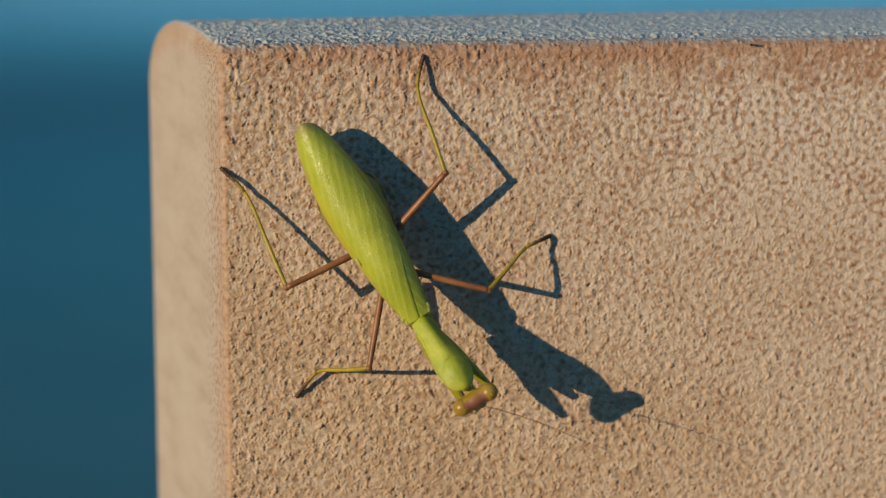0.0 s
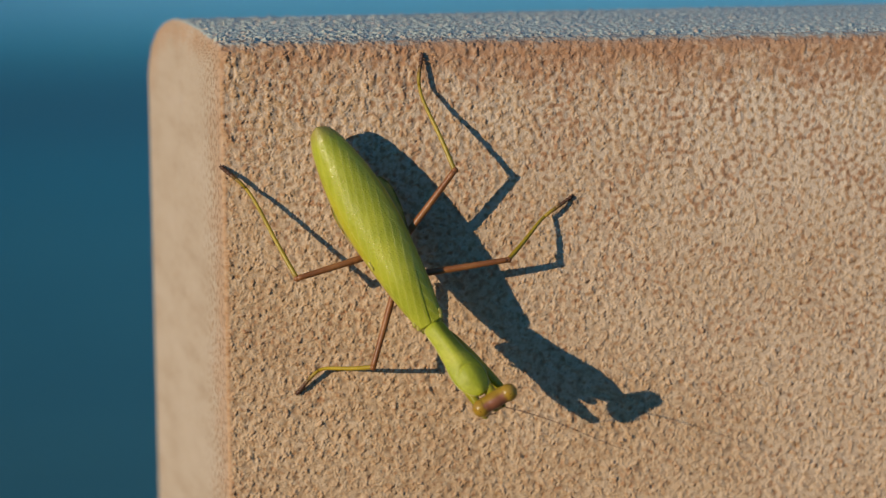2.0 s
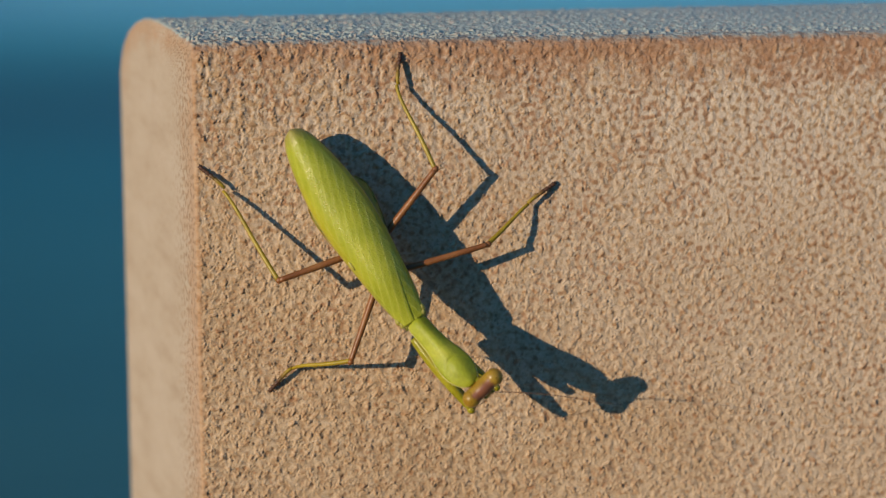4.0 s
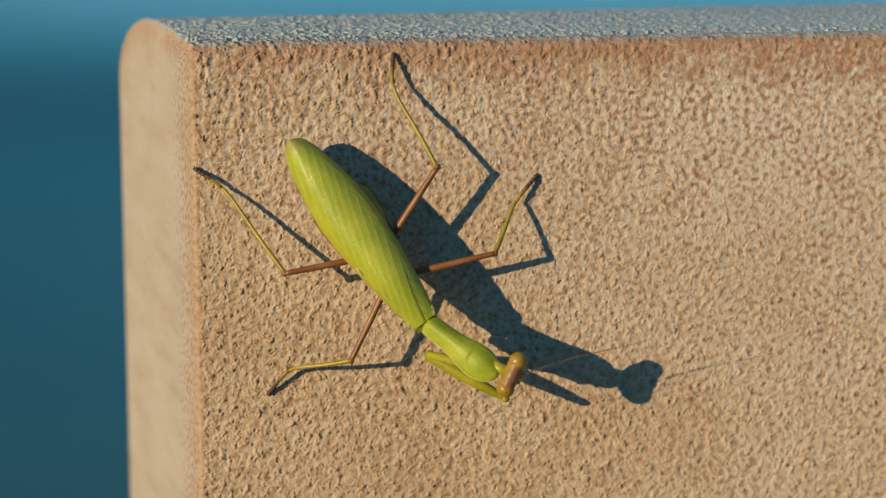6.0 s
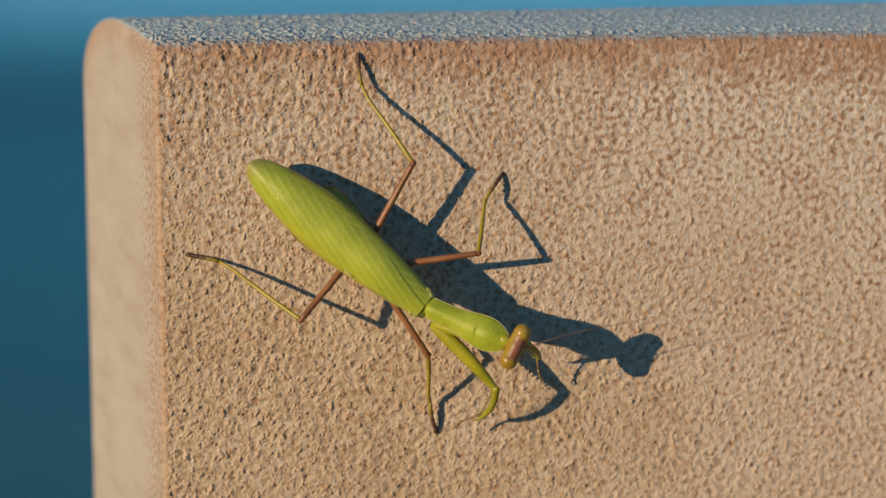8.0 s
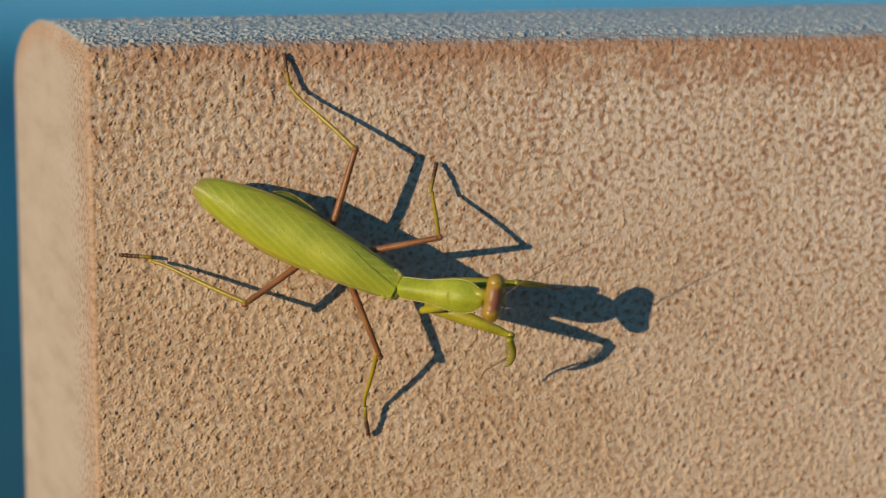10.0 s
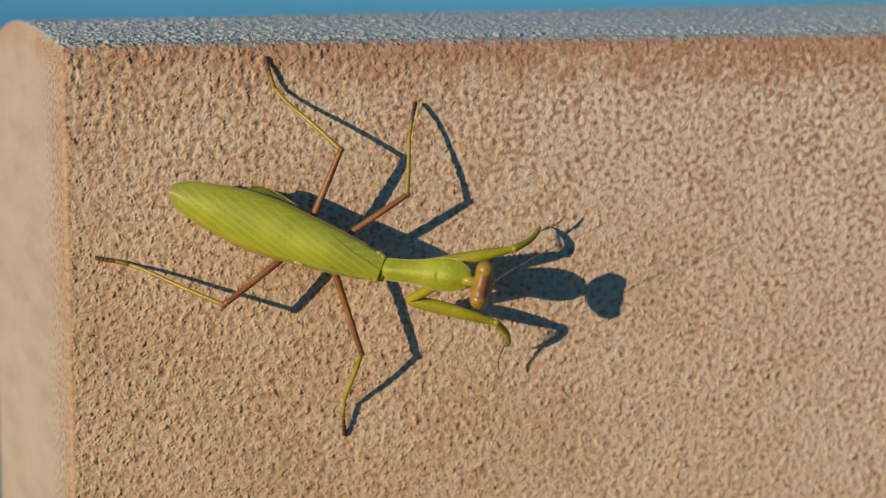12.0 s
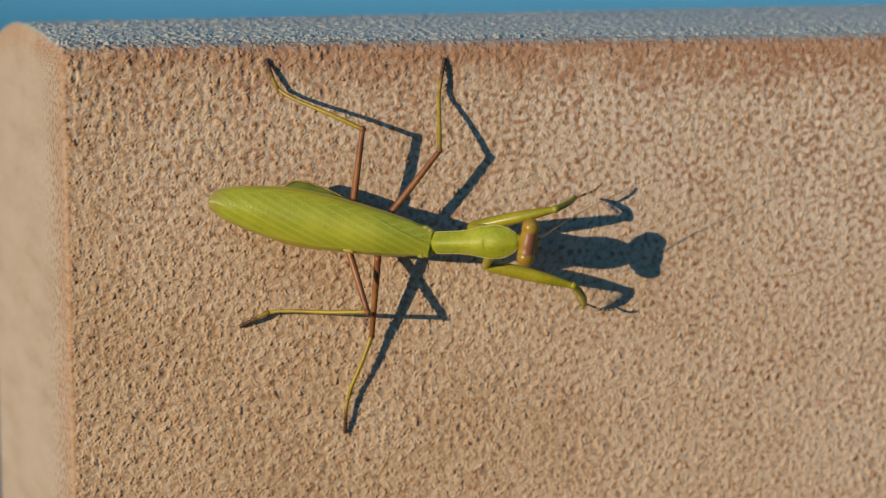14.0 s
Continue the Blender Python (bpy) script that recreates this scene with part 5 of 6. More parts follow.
    walk(BONES["MLa"], [
        (0, pose(-0.00055, 0.02700, -0.01016, 11.20, 38.43, 83.80)),
        (0.5, pose(-0.00296, 0.02911, -0.00888, 11.49, 33.37, 84.22)),
        (1, pose(-0.00263, 0.02814, -0.01227, 9.09, 14.42, 88.45)),
        (1.5, pose(-0.00478, 0.03051, -0.01141, 9.87, 11.52, 96.32)),
        (2, pose(-0.00699, 0.03241, -0.01224, 9.53, 11.46, 96.30)),
        (2.5, pose(-0.00842, 0.03224, -0.01204, 9.67, 11.44, 96.79)),
        (3, pose(-0.00508, 0.03240, -0.01297, 9.93, 11.06, 92.81)),
        (5.5, pose(-0.01122, 0.03569, -0.01107, 8.69, 10.13, 100.32)),
        (6, pose(-0.00848, 0.03051, -0.01186, 9.02, 9.97, 104.90)),
        (6.5, pose(-0.00650, 0.02576, -0.01039, 6.67, 11.04, 108.24)),
        (7, pose(-0.00563, 0.03034, -0.01221, 9.00, 10.48, 107.71)),
        (7.3, pose(-0.00655, 0.02923, -0.00938, 8.14, 24.70, 97.38)),
        (7.5, pose(-0.00598, 0.02658, -0.00960, 12.10, 38.65, 91.80)),
        (8, pose(-0.00381, 0.02519, -0.01067, 10.22, 28.28, 95.87)),
        (8.5, pose(-0.00462, 0.02534, -0.01064, 15.83, 46.23, 91.13)),
        (9, pose(-0.00421, 0.02416, -0.01101, 16.78, 46.52, 93.57)),
        (11.5, pose(-0.00094, 0.01654, -0.01139, 9.28, 5.89, 121.68)),
        (12, pose(-0.00419, 0.02895, -0.00835, 12.96, 39.28, 102.45)),
        (12.5, pose(-0.00669, 0.03288, -0.01268, 9.91, 11.21, 99.16)),
        (13, pose(-0.00253, 0.03194, -0.01202, 8.32, 11.63, 93.33)),
        (13.5, pose(-0.00216, 0.03457, -0.01251, 8.95, 11.56, 97.57)),
        (14, pose(-0.00396, 0.03065, -0.01207, 8.61, 11.44, 93.24)),
    ])
    walk(BONES["MRf"], [
        (0, pose(-0.01056, -0.00235, -0.00565, -5.90, -7.96, -40.55)),
        (0.5, pose(-0.01102, -0.00192, -0.00564, -6.76, -4.31, -43.51)),
        (1, pose(-0.01087, -0.00214, -0.00566, -5.19, -8.69, -35.52)),
        (1.5, pose(-0.01125, -0.00174, -0.00564, -6.41, -5.16, -41.25)),
        (2, pose(-0.01117, -0.00173, -0.00565, -6.70, -6.05, -45.44)),
        (2.5, pose(-0.01126, -0.00182, -0.00564, -5.75, -5.46, -37.00)),
        (3, pose(-0.01145, -0.00158, -0.00562, -6.40, -4.01, -40.98)),
        (5.5, pose(-0.01134, -0.00095, -0.00353, -7.54, 4.43, -60.77)),
        (6, pose(-0.01130, -0.00092, -0.00352, -8.07, 5.06, -62.28)),
        (6.5, pose(-0.01055, -0.00234, -0.00366, -6.81, 5.20, -82.61)),
        (7, pose(-0.01137, -0.00078, -0.00350, -8.16, 5.05, -62.58)),
        (7.3, pose(-0.01138, -0.00167, -0.00413, -5.44, -23.34, -40.05)),
        (7.5, pose(-0.01166, -0.00209, -0.00400, -2.52, -16.69, -13.89)),
        (8, pose(-0.01079, -0.00229, -0.00364, -2.75, 3.85, -17.84)),
        (8.5, pose(-0.00989, -0.00263, -0.00374, -4.08, 6.41, -21.70)),
        (9, pose(-0.01056, -0.00236, -0.00366, -4.99, 6.88, -25.60)),
        (11.5, pose(-0.00977, -0.00387, -0.00393, -9.54, 9.05, -62.83)),
        (12, pose(-0.00931, -0.00397, -0.00386, -7.93, 5.63, -52.42)),
        (12.5, pose(-0.00968, -0.00369, -0.00388, -8.20, 7.88, -56.83)),
        (13, pose(-0.00968, -0.00552, -0.00425, -7.94, 10.30, -74.75)),
        (13.5, pose(-0.00960, -0.00442, -0.00416, -8.09, 12.40, -65.21)),
        (14, pose(-0.01025, -0.00526, -0.00454, -8.73, 16.79, -84.19)),
    ])
    walk(BONES["MRt"], [
        (0, pose(0.00393, -0.01475, -0.00298, -11.30, 40.14, -113.95)),
        (0.5, pose(0.00291, -0.01514, -0.00419, -11.62, 36.27, -114.48)),
        (1, pose(0.00463, -0.01320, -0.00275, -11.14, 39.95, -112.38)),
        (1.5, pose(0.00317, -0.01439, -0.00391, -12.11, 39.08, -112.55)),
        (2, pose(0.00227, -0.01538, -0.00362, -11.35, 37.86, -114.45)),
        (2.5, pose(0.00405, -0.01336, -0.00381, -11.74, 38.82, -113.95)),
        (3, pose(0.00306, -0.01418, -0.00427, -11.69, 37.03, -114.41)),
        (5.5, pose(-0.00196, -0.01770, -0.00502, -9.08, 25.89, -113.44)),
        (6, pose(-0.00238, -0.01791, -0.00521, -9.24, 23.57, -115.86)),
        (6.5, pose(-0.00808, -0.02136, -0.00540, -6.60, 13.51, -111.95)),
        (7, pose(-0.00253, -0.01780, -0.00520, -9.48, 25.87, -116.53)),
        (7.3, pose(0.00216, -0.01305, 0.00350, -13.77, 57.99, -89.98)),
        (7.5, pose(0.00625, -0.00652, 0.00152, -13.13, 52.19, -67.93)),
        (8, pose(0.00750, -0.00818, -0.00493, -8.58, 42.63, -50.13)),
        (8.5, pose(0.00790, -0.00971, -0.00589, -13.28, 49.53, -60.65)),
        (9, pose(0.00668, -0.01062, -0.00597, -13.13, 42.34, -65.11)),
        (11.5, pose(-0.00109, -0.02079, -0.00696, -12.05, 27.17, -96.22)),
        (12, pose(0.00238, -0.01916, -0.00575, -11.67, 31.43, -88.83)),
        (12.5, pose(0.00076, -0.01966, -0.00652, -10.96, 26.49, -93.80)),
        (13, pose(-0.00470, -0.02380, -0.00770, -8.45, 15.20, -91.40)),
        (13.5, pose(-0.00171, -0.02149, -0.00829, -9.15, 15.60, -94.12)),
        (14, pose(-0.00838, -0.02360, -0.01010, -8.37, 3.66, -99.05)),
    ])
    walk(BONES["MRa"], [
        (0, pose(-0.00079, -0.02539, -0.01280, -8.79, 16.87, -71.74)),
        (0.5, pose(-0.00218, -0.02632, -0.01321, -9.47, 16.95, -70.24)),
        (1, pose(0.00018, -0.02400, -0.01254, -8.21, 20.05, -63.61)),
        (1.5, pose(-0.00137, -0.02532, -0.01351, -9.45, 15.67, -72.22)),
        (2, pose(-0.00271, -0.02633, -0.01298, -9.20, 14.93, -73.94)),
        (2.5, pose(-0.00077, -0.02421, -0.01336, -9.14, 15.82, -70.00)),
        (3, pose(-0.00196, -0.02526, -0.01345, -9.55, 15.43, -73.24)),
        (5.5, pose(-0.00742, -0.03028, -0.01167, -8.69, 14.25, -78.88)),
        (6, pose(-0.00847, -0.03047, -0.01131, -9.33, 18.97, -78.11)),
        (6.5, pose(-0.01362, -0.03511, -0.00896, -7.14, 18.32, -84.34)),
        (7, pose(-0.00866, -0.03007, -0.01185, -9.40, 12.97, -86.22)),
        (7.3, pose(0.00216, -0.02112, -0.00941, -6.83, 7.03, -114.74)),
        (7.5, pose(0.00976, -0.01517, -0.01050, -9.01, 6.72, -110.36)),
        (8, pose(0.01469, -0.01678, -0.01526, -6.21, 20.11, -42.33)),
        (8.5, pose(0.01275, -0.01833, -0.01748, -8.30, 19.84, -47.41)),
        (9, pose(0.01142, -0.02084, -0.01623, -9.82, 32.29, -50.54)),
        (11.5, pose(-0.00256, -0.03427, -0.01392, -10.58, 15.11, -75.02)),
        (12, pose(0.00264, -0.03216, -0.01370, -9.93, 19.64, -72.09)),
        (12.5, pose(-0.00014, -0.03327, -0.01332, -9.73, 18.71, -73.07)),
        (13, pose(-0.00506, -0.03850, -0.01169, -8.16, 11.99, -79.93)),
        (13.5, pose(-0.00276, -0.03614, -0.01239, -8.73, 13.60, -76.27)),
        (14, pose(-0.01078, -0.03863, -0.01108, -8.53, 10.12, -85.56)),
    ])
    walk(BONES["FLc"], [
        (0, pose(0.01280, 0.00269, 0.00399, -2.31, 34.59, -169.17)),
        (0.5, pose(0.01305, 0.00309, 0.00268, -2.78, 38.24, -168.97)),
        (1, pose(0.01296, 0.00325, 0.00293, -2.60, 38.09, -168.29)),
        (1.5, pose(0.01301, 0.00323, 0.00270, -2.88, 38.32, -168.42)),
        (2, pose(0.01287, 0.00347, 0.00307, -2.68, 37.86, -168.69)),
        (2.5, pose(0.01288, 0.00305, 0.00345, -2.81, 35.84, -167.90)),
        (3, pose(0.01286, 0.00326, 0.00334, -2.75, 36.66, -168.69)),
        (5.5, pose(0.01246, 0.00523, 0.00211, -6.15, 32.01, -146.45)),
        (6, pose(0.01236, 0.00569, 0.00138, -7.09, 33.31, -143.70)),
        (6.5, pose(0.01165, 0.00702, 0.00145, -5.62, 29.49, -137.33)),
        (7, pose(0.01222, 0.00606, 0.00096, -7.44, 35.59, -143.53)),
        (7.3, pose(0.01208, 0.00640, 0.00045, -6.30, 34.13, -138.94)),
        (7.5, pose(0.01229, 0.00591, 0.00108, -7.73, 36.60, -143.97)),
        (8, pose(0.01253, 0.00543, 0.00071, -7.74, 35.03, -139.92)),
        (8.5, pose(0.01206, 0.00634, 0.00122, -8.89, 35.60, -144.79)),
        (9, pose(0.01179, 0.00662, 0.00205, -9.09, 36.42, -146.73)),
        (11.5, pose(0.01236, 0.00574, 0.00119, -22.44, 70.65, -158.89)),
        (12, pose(0.01246, 0.00562, 0.00042, -22.37, 67.43, -144.09)),
        (12.5, pose(0.01210, 0.00633, 0.00066, -26.74, 73.35, -156.93)),
        (13, pose(0.01250, 0.00551, 0.00064, -27.58, 76.25, -156.26)),
        (13.5, pose(0.01254, 0.00540, 0.00076, -11.29, 65.86, -159.12)),
        (14, pose(0.01252, 0.00513, 0.00199, -8.54, 67.00, -164.82)),
    ])
    walk(BONES["FLf"], [
        (0, pose(0.00310, 0.00084, -0.00282, -4.76, 3.19, 13.62)),
        (0.5, pose(0.00381, 0.00129, -0.00474, -2.93, -1.32, 14.26)),
        (1, pose(0.00372, 0.00133, -0.00447, -3.06, -5.15, 14.91)),
        (1.5, pose(0.00379, 0.00134, -0.00474, -2.78, -1.29, 14.79)),
        (2, pose(0.00358, 0.00161, -0.00429, -2.45, -1.30, 14.96)),
        (2.5, pose(0.00337, 0.00101, -0.00358, -3.88, 2.22, 15.00)),
        (3, pose(0.00342, 0.00138, -0.00382, -2.89, 2.88, 14.59)),
        (5.5, pose(0.00399, -0.00039, -0.00425, -1.99, 6.04, 25.49)),
        (6, pose(0.00428, -0.00024, -0.00520, -0.26, 3.48, 26.13)),
        (6.5, pose(0.00397, -0.00006, -0.00446, 2.31, -7.84, 25.08)),
        (7, pose(0.00438, 0.00027, -0.00601, 1.56, -1.17, 24.16)),
        (7.3, pose(0.00459, -0.00012, -0.00628, 1.34, -13.81, 26.37)),
        (7.5, pose(0.00450, 0.00024, -0.00607, 19.18, -9.44, 21.26)),
        (8, pose(0.00502, -0.00089, -0.00618, -20.67, -8.78, 24.63)),
        (8.5, pose(0.00409, 0.00071, -0.00576, -19.96, 0.87, 24.37)),
        (9, pose(0.00372, 0.00133, -0.00508, -14.51, 4.74, 23.13)),
        (11.5, pose(0.00865, 0.00431, -0.01013, 2.41, -2.12, 34.48)),
        (12, pose(0.00874, 0.00292, -0.01066, 20.02, -1.57, 31.01)),
        (12.5, pose(0.00894, 0.00499, -0.01082, 12.25, -7.68, 31.20)),
        (13, pose(0.00989, 0.00436, -0.01101, -25.07, -26.78, 28.40)),
        (13.5, pose(0.00796, 0.00366, -0.01018, 15.22, -11.63, 18.47)),
        (14, pose(0.00800, 0.00390, -0.00905, 4.01, -15.88, 24.89)),
    ])
    walk(BONES["FLt"], [
        (0, pose(0.02194, 0.00541, -0.00390, -175.19, 8.67, -165.38)),
        (0.5, pose(0.02262, 0.00607, -0.00430, -176.99, 13.04, -165.13)),
        (1, pose(0.02240, 0.00631, -0.00272, -176.82, 16.84, -164.44)),
        (1.5, pose(0.02256, 0.00630, -0.00430, -177.15, 13.03, -164.63)),
        (2, pose(0.02234, 0.00662, -0.00385, -177.49, 12.98, -164.53)),
        (2.5, pose(0.02211, 0.00603, -0.00433, -176.06, 9.65, -164.19)),
        (3, pose(0.02219, 0.00626, -0.00480, -177.08, 9.00, -164.80)),
        (5.5, pose(0.02142, 0.00791, -0.00629, -178.02, 5.08, -154.13)),
        (6, pose(0.02168, 0.00830, -0.00638, -179.74, 8.01, -153.81)),
        (6.5, pose(0.02139, 0.00810, -0.00181, 177.55, 20.69, -155.47)),
        (7, pose(0.02209, 0.00821, -0.00562, 178.40, 13.31, -156.18)),
        (7.3, pose(0.02149, 0.00825, -0.00165, 178.55, 26.48, -153.96)),
        (7.5, pose(0.02235, 0.00719, -0.00289, 73.51, 70.25, 97.06)),
        (8, pose(0.02246, 0.00710, -0.00321, -44.05, 59.88, -18.59)),
        (8.5, pose(0.02178, 0.00873, -0.00605, -28.60, 44.51, 3.77)),
        (9, pose(0.02152, 0.00893, -0.00668, -20.72, 45.13, 9.34)),
        (11.5, pose(0.02465, 0.01530, -0.00941, 3.43, 45.20, 37.00)),
        (12, pose(0.02537, 0.01292, -0.01012, 29.69, 46.31, 53.99)),
        (12.5, pose(0.02541, 0.01496, -0.00823, 21.17, 54.38, 50.34)),
        (13, pose(0.02514, 0.01261, -0.00226, -84.01, 67.65, -67.04)),
        (13.5, pose(0.02600, 0.00968, -0.00626, 35.84, 63.95, 54.59)),
        (14, pose(0.02495, 0.01176, -0.00373, 7.46, 58.83, 32.38)),
    ])
    walk(BONES["FLa"], [
        (0, pose(0.01471, 0.00352, -0.00504, -2.32, 3.28, -166.29)),
        (0.5, pose(0.01550, 0.00418, -0.00600, -2.66, 7.67, -165.76)),
        (1, pose(0.01543, 0.00437, -0.00491, -2.54, 11.43, -165.09)),
        (1.5, pose(0.01546, 0.00435, -0.00601, -2.72, 7.65, -165.24)),
        (2, pose(0.01524, 0.00466, -0.00555, -2.66, 7.64, -165.08)),
        (2.5, pose(0.01494, 0.00400, -0.00559, -2.68, 4.23, -164.98)),
        (3, pose(0.01498, 0.00430, -0.00598, -2.66, 3.58, -165.43)),
        (5.5, pose(0.01464, 0.00463, -0.00696, -3.66, 0.30, -154.66)),
        (6, pose(0.01496, 0.00500, -0.00743, -4.01, 2.90, -154.12)),
        (6.5, pose(0.01496, 0.00516, -0.00448, -3.12, 14.38, -155.24)),
        (7, pose(0.01536, 0.00524, -0.00736, -3.82, 7.63, -156.17)),
        (7.3, pose(0.01541, 0.00528, -0.00502, -3.72, 20.14, -153.93)),
        (7.5, pose(0.02204, 0.00972, -0.01000, 13.96, 45.33, 89.45)),
        (8, pose(0.02606, 0.00589, -0.00975, -7.43, 37.21, -41.70)),
        (8.5, pose(0.02716, 0.00908, -0.01135, 2.40, 36.90, 12.10)),
        (9, pose(0.02678, 0.00979, -0.01204, 1.42, 41.11, 7.05)),
        (11.5, pose(0.02890, 0.01851, -0.01477, 10.04, 53.22, 40.23)),
        (12, pose(0.02844, 0.01714, -0.01559, 7.52, 22.45, 44.01)),
        (12.5, pose(0.02821, 0.01835, -0.01437, 8.39, 36.27, 46.02)),
        (13, pose(0.02626, 0.00996, -0.00925, 3.06, 31.46, 19.47)),
        (13.5, pose(0.02792, 0.01239, -0.01306, 6.31, 28.50, 39.54)),
        (14, pose(0.02825, 0.01386, -0.01020, 4.99, 21.76, 32.59)),
    ])
    walk(BONES["FRc"], [
        (0, pose(0.01306, 0.00020, 0.00395, -2.22, 31.00, -169.02)),
        (0.5, pose(0.01342, 0.00061, 0.00262, -2.99, 39.40, -168.40)),
        (1, pose(0.01337, 0.00077, 0.00287, -3.07, 41.99, -167.19)),
        (1.5, pose(0.01342, 0.00075, 0.00263, -3.07, 39.25, -167.89)),
        (2, pose(0.01335, 0.00100, 0.00299, -2.78, 37.96, -168.27)),
        (2.5, pose(0.01324, 0.00057, 0.00339, -2.73, 33.13, -167.72)),
        (3, pose(0.01328, 0.00079, 0.00327, -2.61, 32.54, -168.49)),
        (5.5, pose(0.01342, 0.00176, 0.00197, -3.99, 37.19, -143.73)),
        (6, pose(0.01343, 0.00226, 0.00121, -5.92, 38.32, -138.53)),
        (6.5, pose(0.01310, 0.00373, 0.00127, -4.55, 19.23, -142.71)),
        (7, pose(0.01339, 0.00267, 0.00077, -4.21, 27.79, -158.29)),
        (7.3, pose(0.01333, 0.00303, 0.00028, -6.54, 39.65, -141.51)),
        (7.5, pose(0.01342, 0.00249, 0.00089, -8.94, 43.71, -143.54)),
        (8, pose(0.01352, 0.00197, 0.00055, -4.82, 30.45, -155.10)),
        (8.5, pose(0.01331, 0.00297, 0.00098, -6.10, 28.14, -154.07)),
        (9, pose(0.01316, 0.00330, 0.00177, -7.39, 33.53, -152.38)),
        (11.5, pose(0.01344, 0.00232, 0.00098, -20.71, 58.37, -111.51)),
        (12, pose(0.01350, 0.00217, 0.00023, -11.27, 39.58, -127.62)),
        (12.5, pose(0.01335, 0.00296, 0.00045, -18.62, 58.07, -113.16)),
        (13, pose(0.01351, 0.00206, 0.00050, -15.55, 62.43, -74.74)),
        (13.5, pose(0.01352, 0.00195, 0.00061, -17.42, 62.62, -79.28)),
        (14, pose(0.01345, 0.00165, 0.00185, -19.00, 63.61, -97.26)),
    ])
    walk(BONES["FRf"], [
        (0, pose(0.00297, -0.00175, -0.00223, 2.01, -2.60, 2.01)),
        (0.5, pose(0.00433, -0.00126, -0.00500, 1.81, -17.31, 2.97)),
        (1, pose(0.00467, -0.00121, -0.00516, 1.77, -24.32, 3.86)),
        (1.5, pose(0.00433, -0.00120, -0.00496, 1.96, -16.95, 3.49)),
        (2, pose(0.00408, -0.00092, -0.00439, 2.55, -16.11, 3.57)),
        (2.5, pose(0.00342, -0.00157, -0.00317, 2.10, -5.79, 3.44)),
        (3, pose(0.00337, -0.00123, -0.00318, 3.18, -2.87, 3.01)),
        (5.5, pose(0.00540, -0.00412, -0.00558, 4.39, -5.16, 19.46)),
        (6, pose(0.00614, -0.00419, -0.00649, 3.10, -6.52, 24.23)),
        (6.5, pose(0.00409, -0.00313, -0.00267, -48.65, 18.47, 4.04)),
        (7, pose(0.00354, -0.00126, -0.00482, -76.10, -2.53, 6.13)),
        (7.3, pose(0.00611, -0.00272, -0.00736, -46.00, -11.78, 17.92)),
        (7.5, pose(0.00645, -0.00266, -0.00739, -52.42, -1.37, 0.83)),
        (8, pose(0.00415, -0.00238, -0.00553, -53.37, 0.27, -7.32)),
        (8.5, pose(0.00380, -0.00165, -0.00468, -44.14, -8.32, 5.23)),
        (9, pose(0.00430, -0.00134, -0.00486, -43.38, -9.60, 6.20)),
        (11.5, pose(0.01114, -0.00353, -0.00923, -33.09, -9.09, 11.77)),
        (12, pose(0.00786, -0.00515, -0.00741, -32.94, 0.31, 5.82)),
        (12.5, pose(0.01085, -0.00287, -0.00973, -29.68, -8.88, 11.93)),
        (13, pose(0.01497, -0.00330, -0.01013, -37.52, -5.96, 11.00)),
        (13.5, pose(0.01455, -0.00347, -0.01004, -27.44, -0.78, 11.13)),
        (14, pose(0.01278, -0.00363, -0.00889, -33.88, -2.58, -1.68)),
    ])
    walk(BONES["FRt"], [
        (0, pose(0.02235, -0.00107, -0.00135, 177.93, 13.68, -178.38)),
        (0.5, pose(0.02284, -0.00030, 0.00078, 177.97, 31.79, -177.56)),
        (1, pose(0.02232, -0.00001, 0.00284, 177.92, 38.93, -176.71)),
        (1.5, pose(0.02287, -0.00006, 0.00070, 177.81, 31.38, -177.08)),
        (2, pose(0.02270, 0.00024, 0.00100, 177.15, 30.46, -177.17)),
        (2.5, pose(0.02270, -0.00041, -0.00121, 177.80, 17.83, -177.02)),
        (3, pose(0.02273, -0.00021, -0.00221, 176.72, 14.14, -177.63)),
        (5.5, pose(0.02364, 0.00232, -0.00383, 175.43, 16.69, -161.44)),
        (6, pose(0.02373, 0.00373, -0.00428, 176.76, 17.91, -156.39)),
        (6.5, pose(0.02246, -0.00183, -0.00882, -134.54, 2.63, -153.50)),
        (7, pose(0.02283, 0.00081, -0.00396, -99.63, 10.38, -137.26)),
        (7.3, pose(0.02420, 0.00314, -0.00340, -68.23, 40.69, -52.52)),
        (7.5, pose(0.02586, -0.00238, -0.00693, -84.98, 37.32, -82.71)),
        (8, pose(0.02341, -0.00485, -0.00562, -77.85, 34.83, -76.29)),
        (8.5, pose(0.02294, 0.00010, -0.00187, -64.32, 40.12, -56.03)),
        (9, pose(0.02333, 0.00073, -0.00162, -74.17, 45.26, -71.00)),
        (11.5, pose(0.02991, 0.00038, -0.00616, -58.40, 50.74, -45.64)),
        (12, pose(0.02718, -0.00318, -0.00751, -57.37, 49.78, -44.00)),
        (12.5, pose(0.02962, 0.00109, -0.00673, -36.87, 35.37, -16.57)),
        (13, pose(0.03394, 0.00039, -0.00812, -57.16, 43.86, -40.58)),
        (13.5, pose(0.03360, 0.00027, -0.00977, -40.84, 45.20, -20.80)),
        (14, pose(0.03217, -0.00420, -0.00802, -58.20, 49.07, -54.04)),
    ])
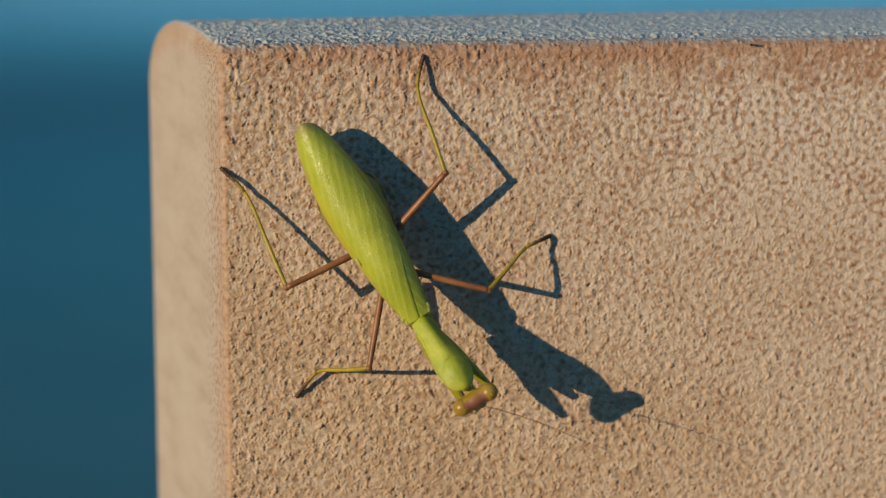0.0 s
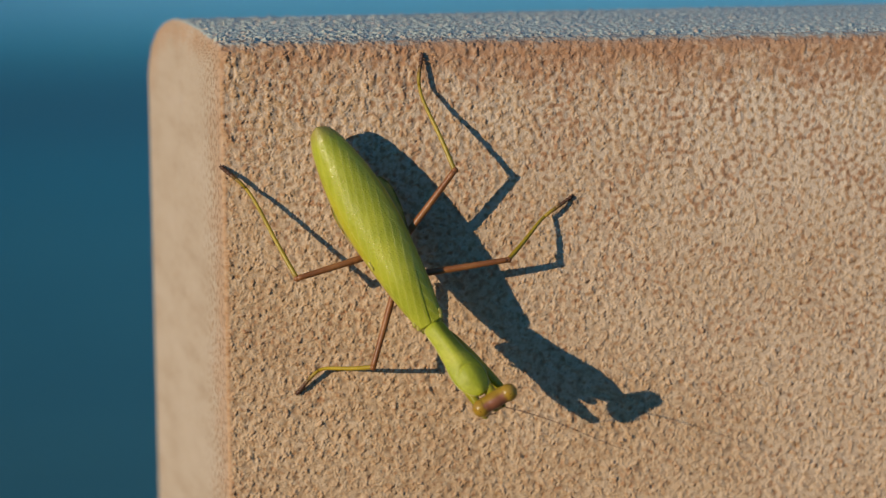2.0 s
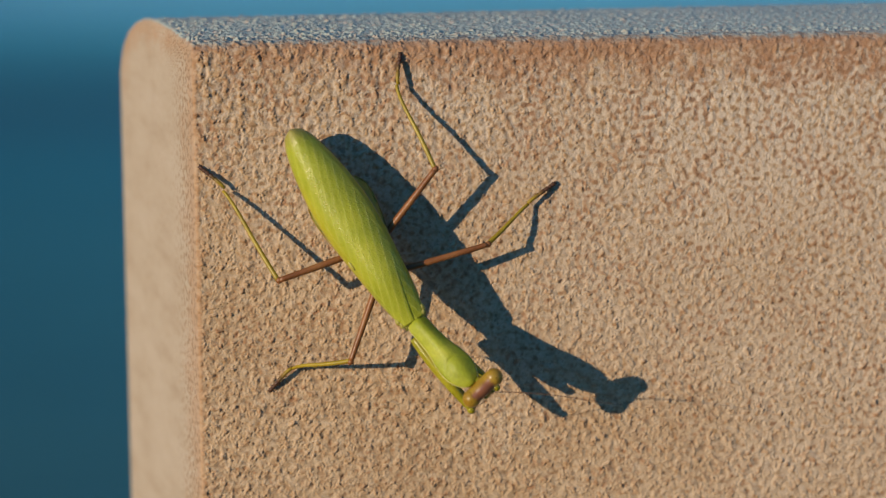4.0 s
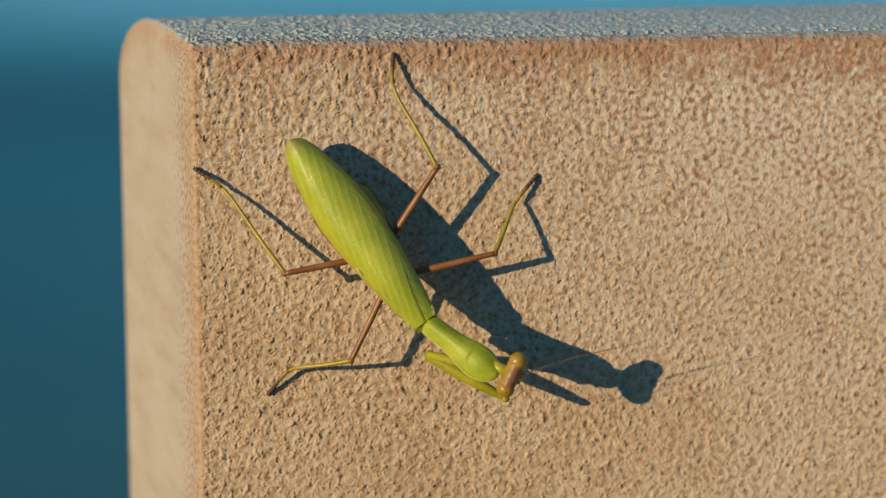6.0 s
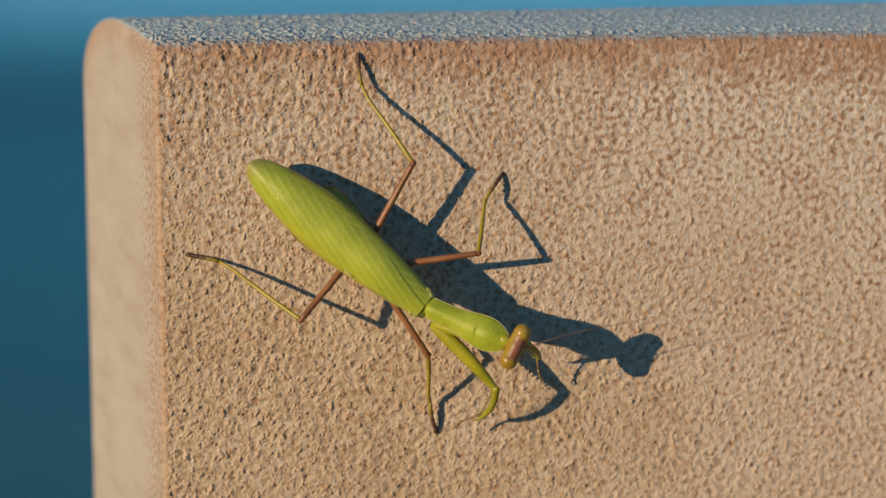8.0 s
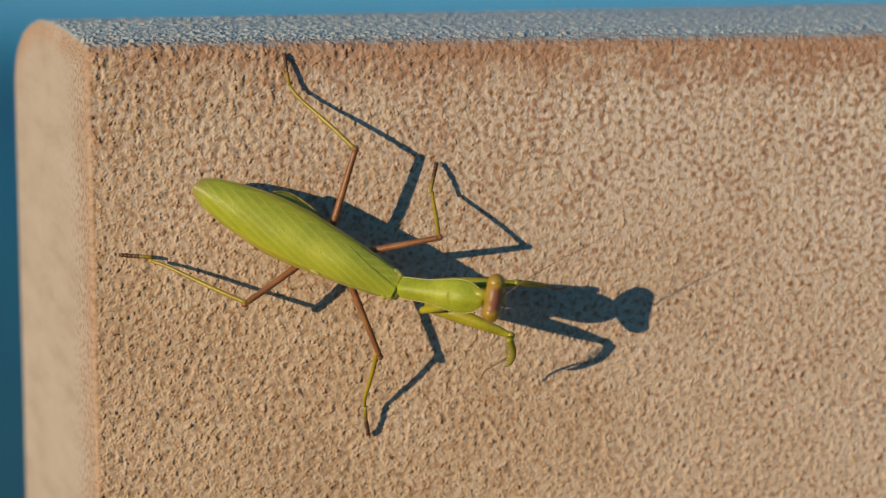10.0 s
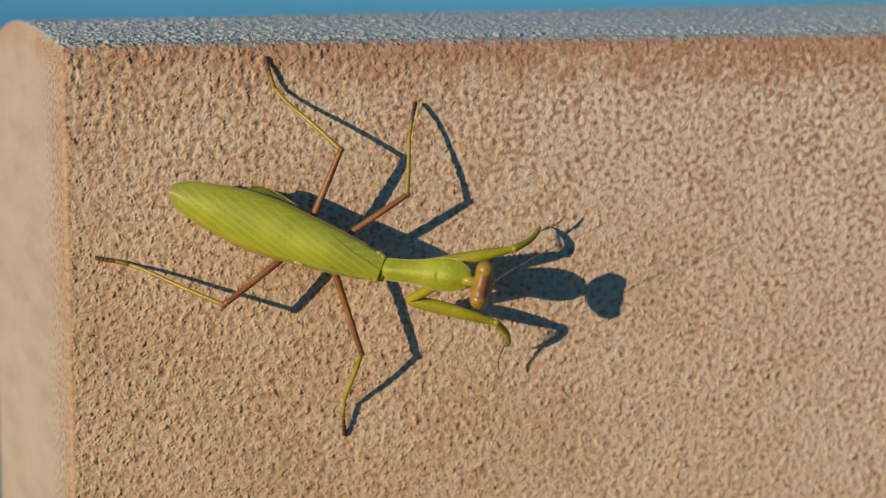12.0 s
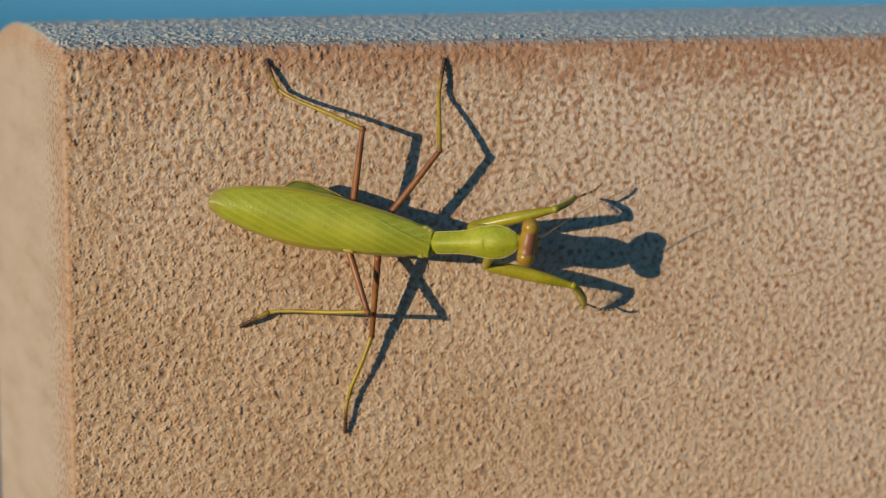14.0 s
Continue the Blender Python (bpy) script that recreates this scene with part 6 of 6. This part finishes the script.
    walk(BONES["FRa"], [
        (0, pose(0.01501, -0.00128, -0.00314, -0.34, 8.79, -178.10)),
        (0.5, pose(0.01642, -0.00057, -0.00320, -0.61, 23.84, -177.18)),
        (1, pose(0.01645, -0.00035, -0.00191, -0.75, 30.65, -176.30)),
        (1.5, pose(0.01642, -0.00039, -0.00324, -0.70, 23.48, -176.67)),
        (2, pose(0.01619, -0.00008, -0.00283, -0.69, 22.67, -176.63)),
        (2.5, pose(0.01552, -0.00078, -0.00352, -0.62, 12.12, -176.70)),
        (3, pose(0.01541, -0.00052, -0.00406, -0.54, 9.08, -177.17)),
        (5.5, pose(0.01557, -0.00039, -0.00638, -1.36, 11.57, -160.84)),
        (6, pose(0.01598, 0.00034, -0.00701, -2.53, 12.96, -156.07)),
        (6.5, pose(0.01568, -0.00521, -0.00917, -3.20, 14.51, -154.65)),
        (7, pose(0.01736, -0.00424, -0.00532, -8.64, 27.50, -130.57)),
        (7.3, pose(0.02769, -0.00141, -0.00833, -7.66, 14.24, -111.33)),
        (7.5, pose(0.02662, -0.00834, -0.01151, -8.35, 12.26, -125.76)),
        (8, pose(0.02488, -0.01088, -0.00994, -8.86, 14.21, -117.61)),
        (8.5, pose(0.02617, -0.00470, -0.00674, -11.18, 14.44, -112.66)),
        (9, pose(0.02506, -0.00430, -0.00699, -8.37, 12.29, -138.63)),
        (11.5, pose(0.03325, -0.00304, -0.01201, -12.05, 21.13, -88.73)),
        (12, pose(0.03069, -0.00657, -0.01328, -11.32, 20.99, -89.55)),
        (12.5, pose(0.03553, -0.00066, -0.01111, -2.20, 21.69, -11.42)),
        (13, pose(0.03808, -0.00316, -0.01335, -2.36, 20.75, -14.85)),
        (13.5, pose(0.03858, -0.00162, -0.01513, 0.32, 20.06, 2.42)),
        (14, pose(0.03508, -0.00821, -0.01373, -1.45, 22.42, -8.99)),
    ])
    walk(stray_ant, [
        (0, pose(0.11390, -0.00030, 0.99962, 90.00, 6.71, 0.00)),
        (0.5, pose(0.12930, -0.00030, 0.99781, 90.00, 10.03, 0.00)),
        (1, pose(0.13842, -0.00030, 0.99620, 90.00, -5.71, 0.00)),
        (1.5, pose(0.13839, -0.00030, 0.99622, 90.00, -3.86, 0.00)),
        (2, pose(0.14834, -0.00030, 0.99689, 90.00, 0.86, 0.00)),
        (3, pose(0.15516, -0.00030, 0.99679, 90.00, 2.42, 0.00)),
        (5, pose(0.19133, -0.00030, 0.99526, 90.00, 51.94, 0.00)),
        (14, pose(0.21099, -0.00030, 0.97016, 90.00, -5.71, 0.00)),
    ])


motions()
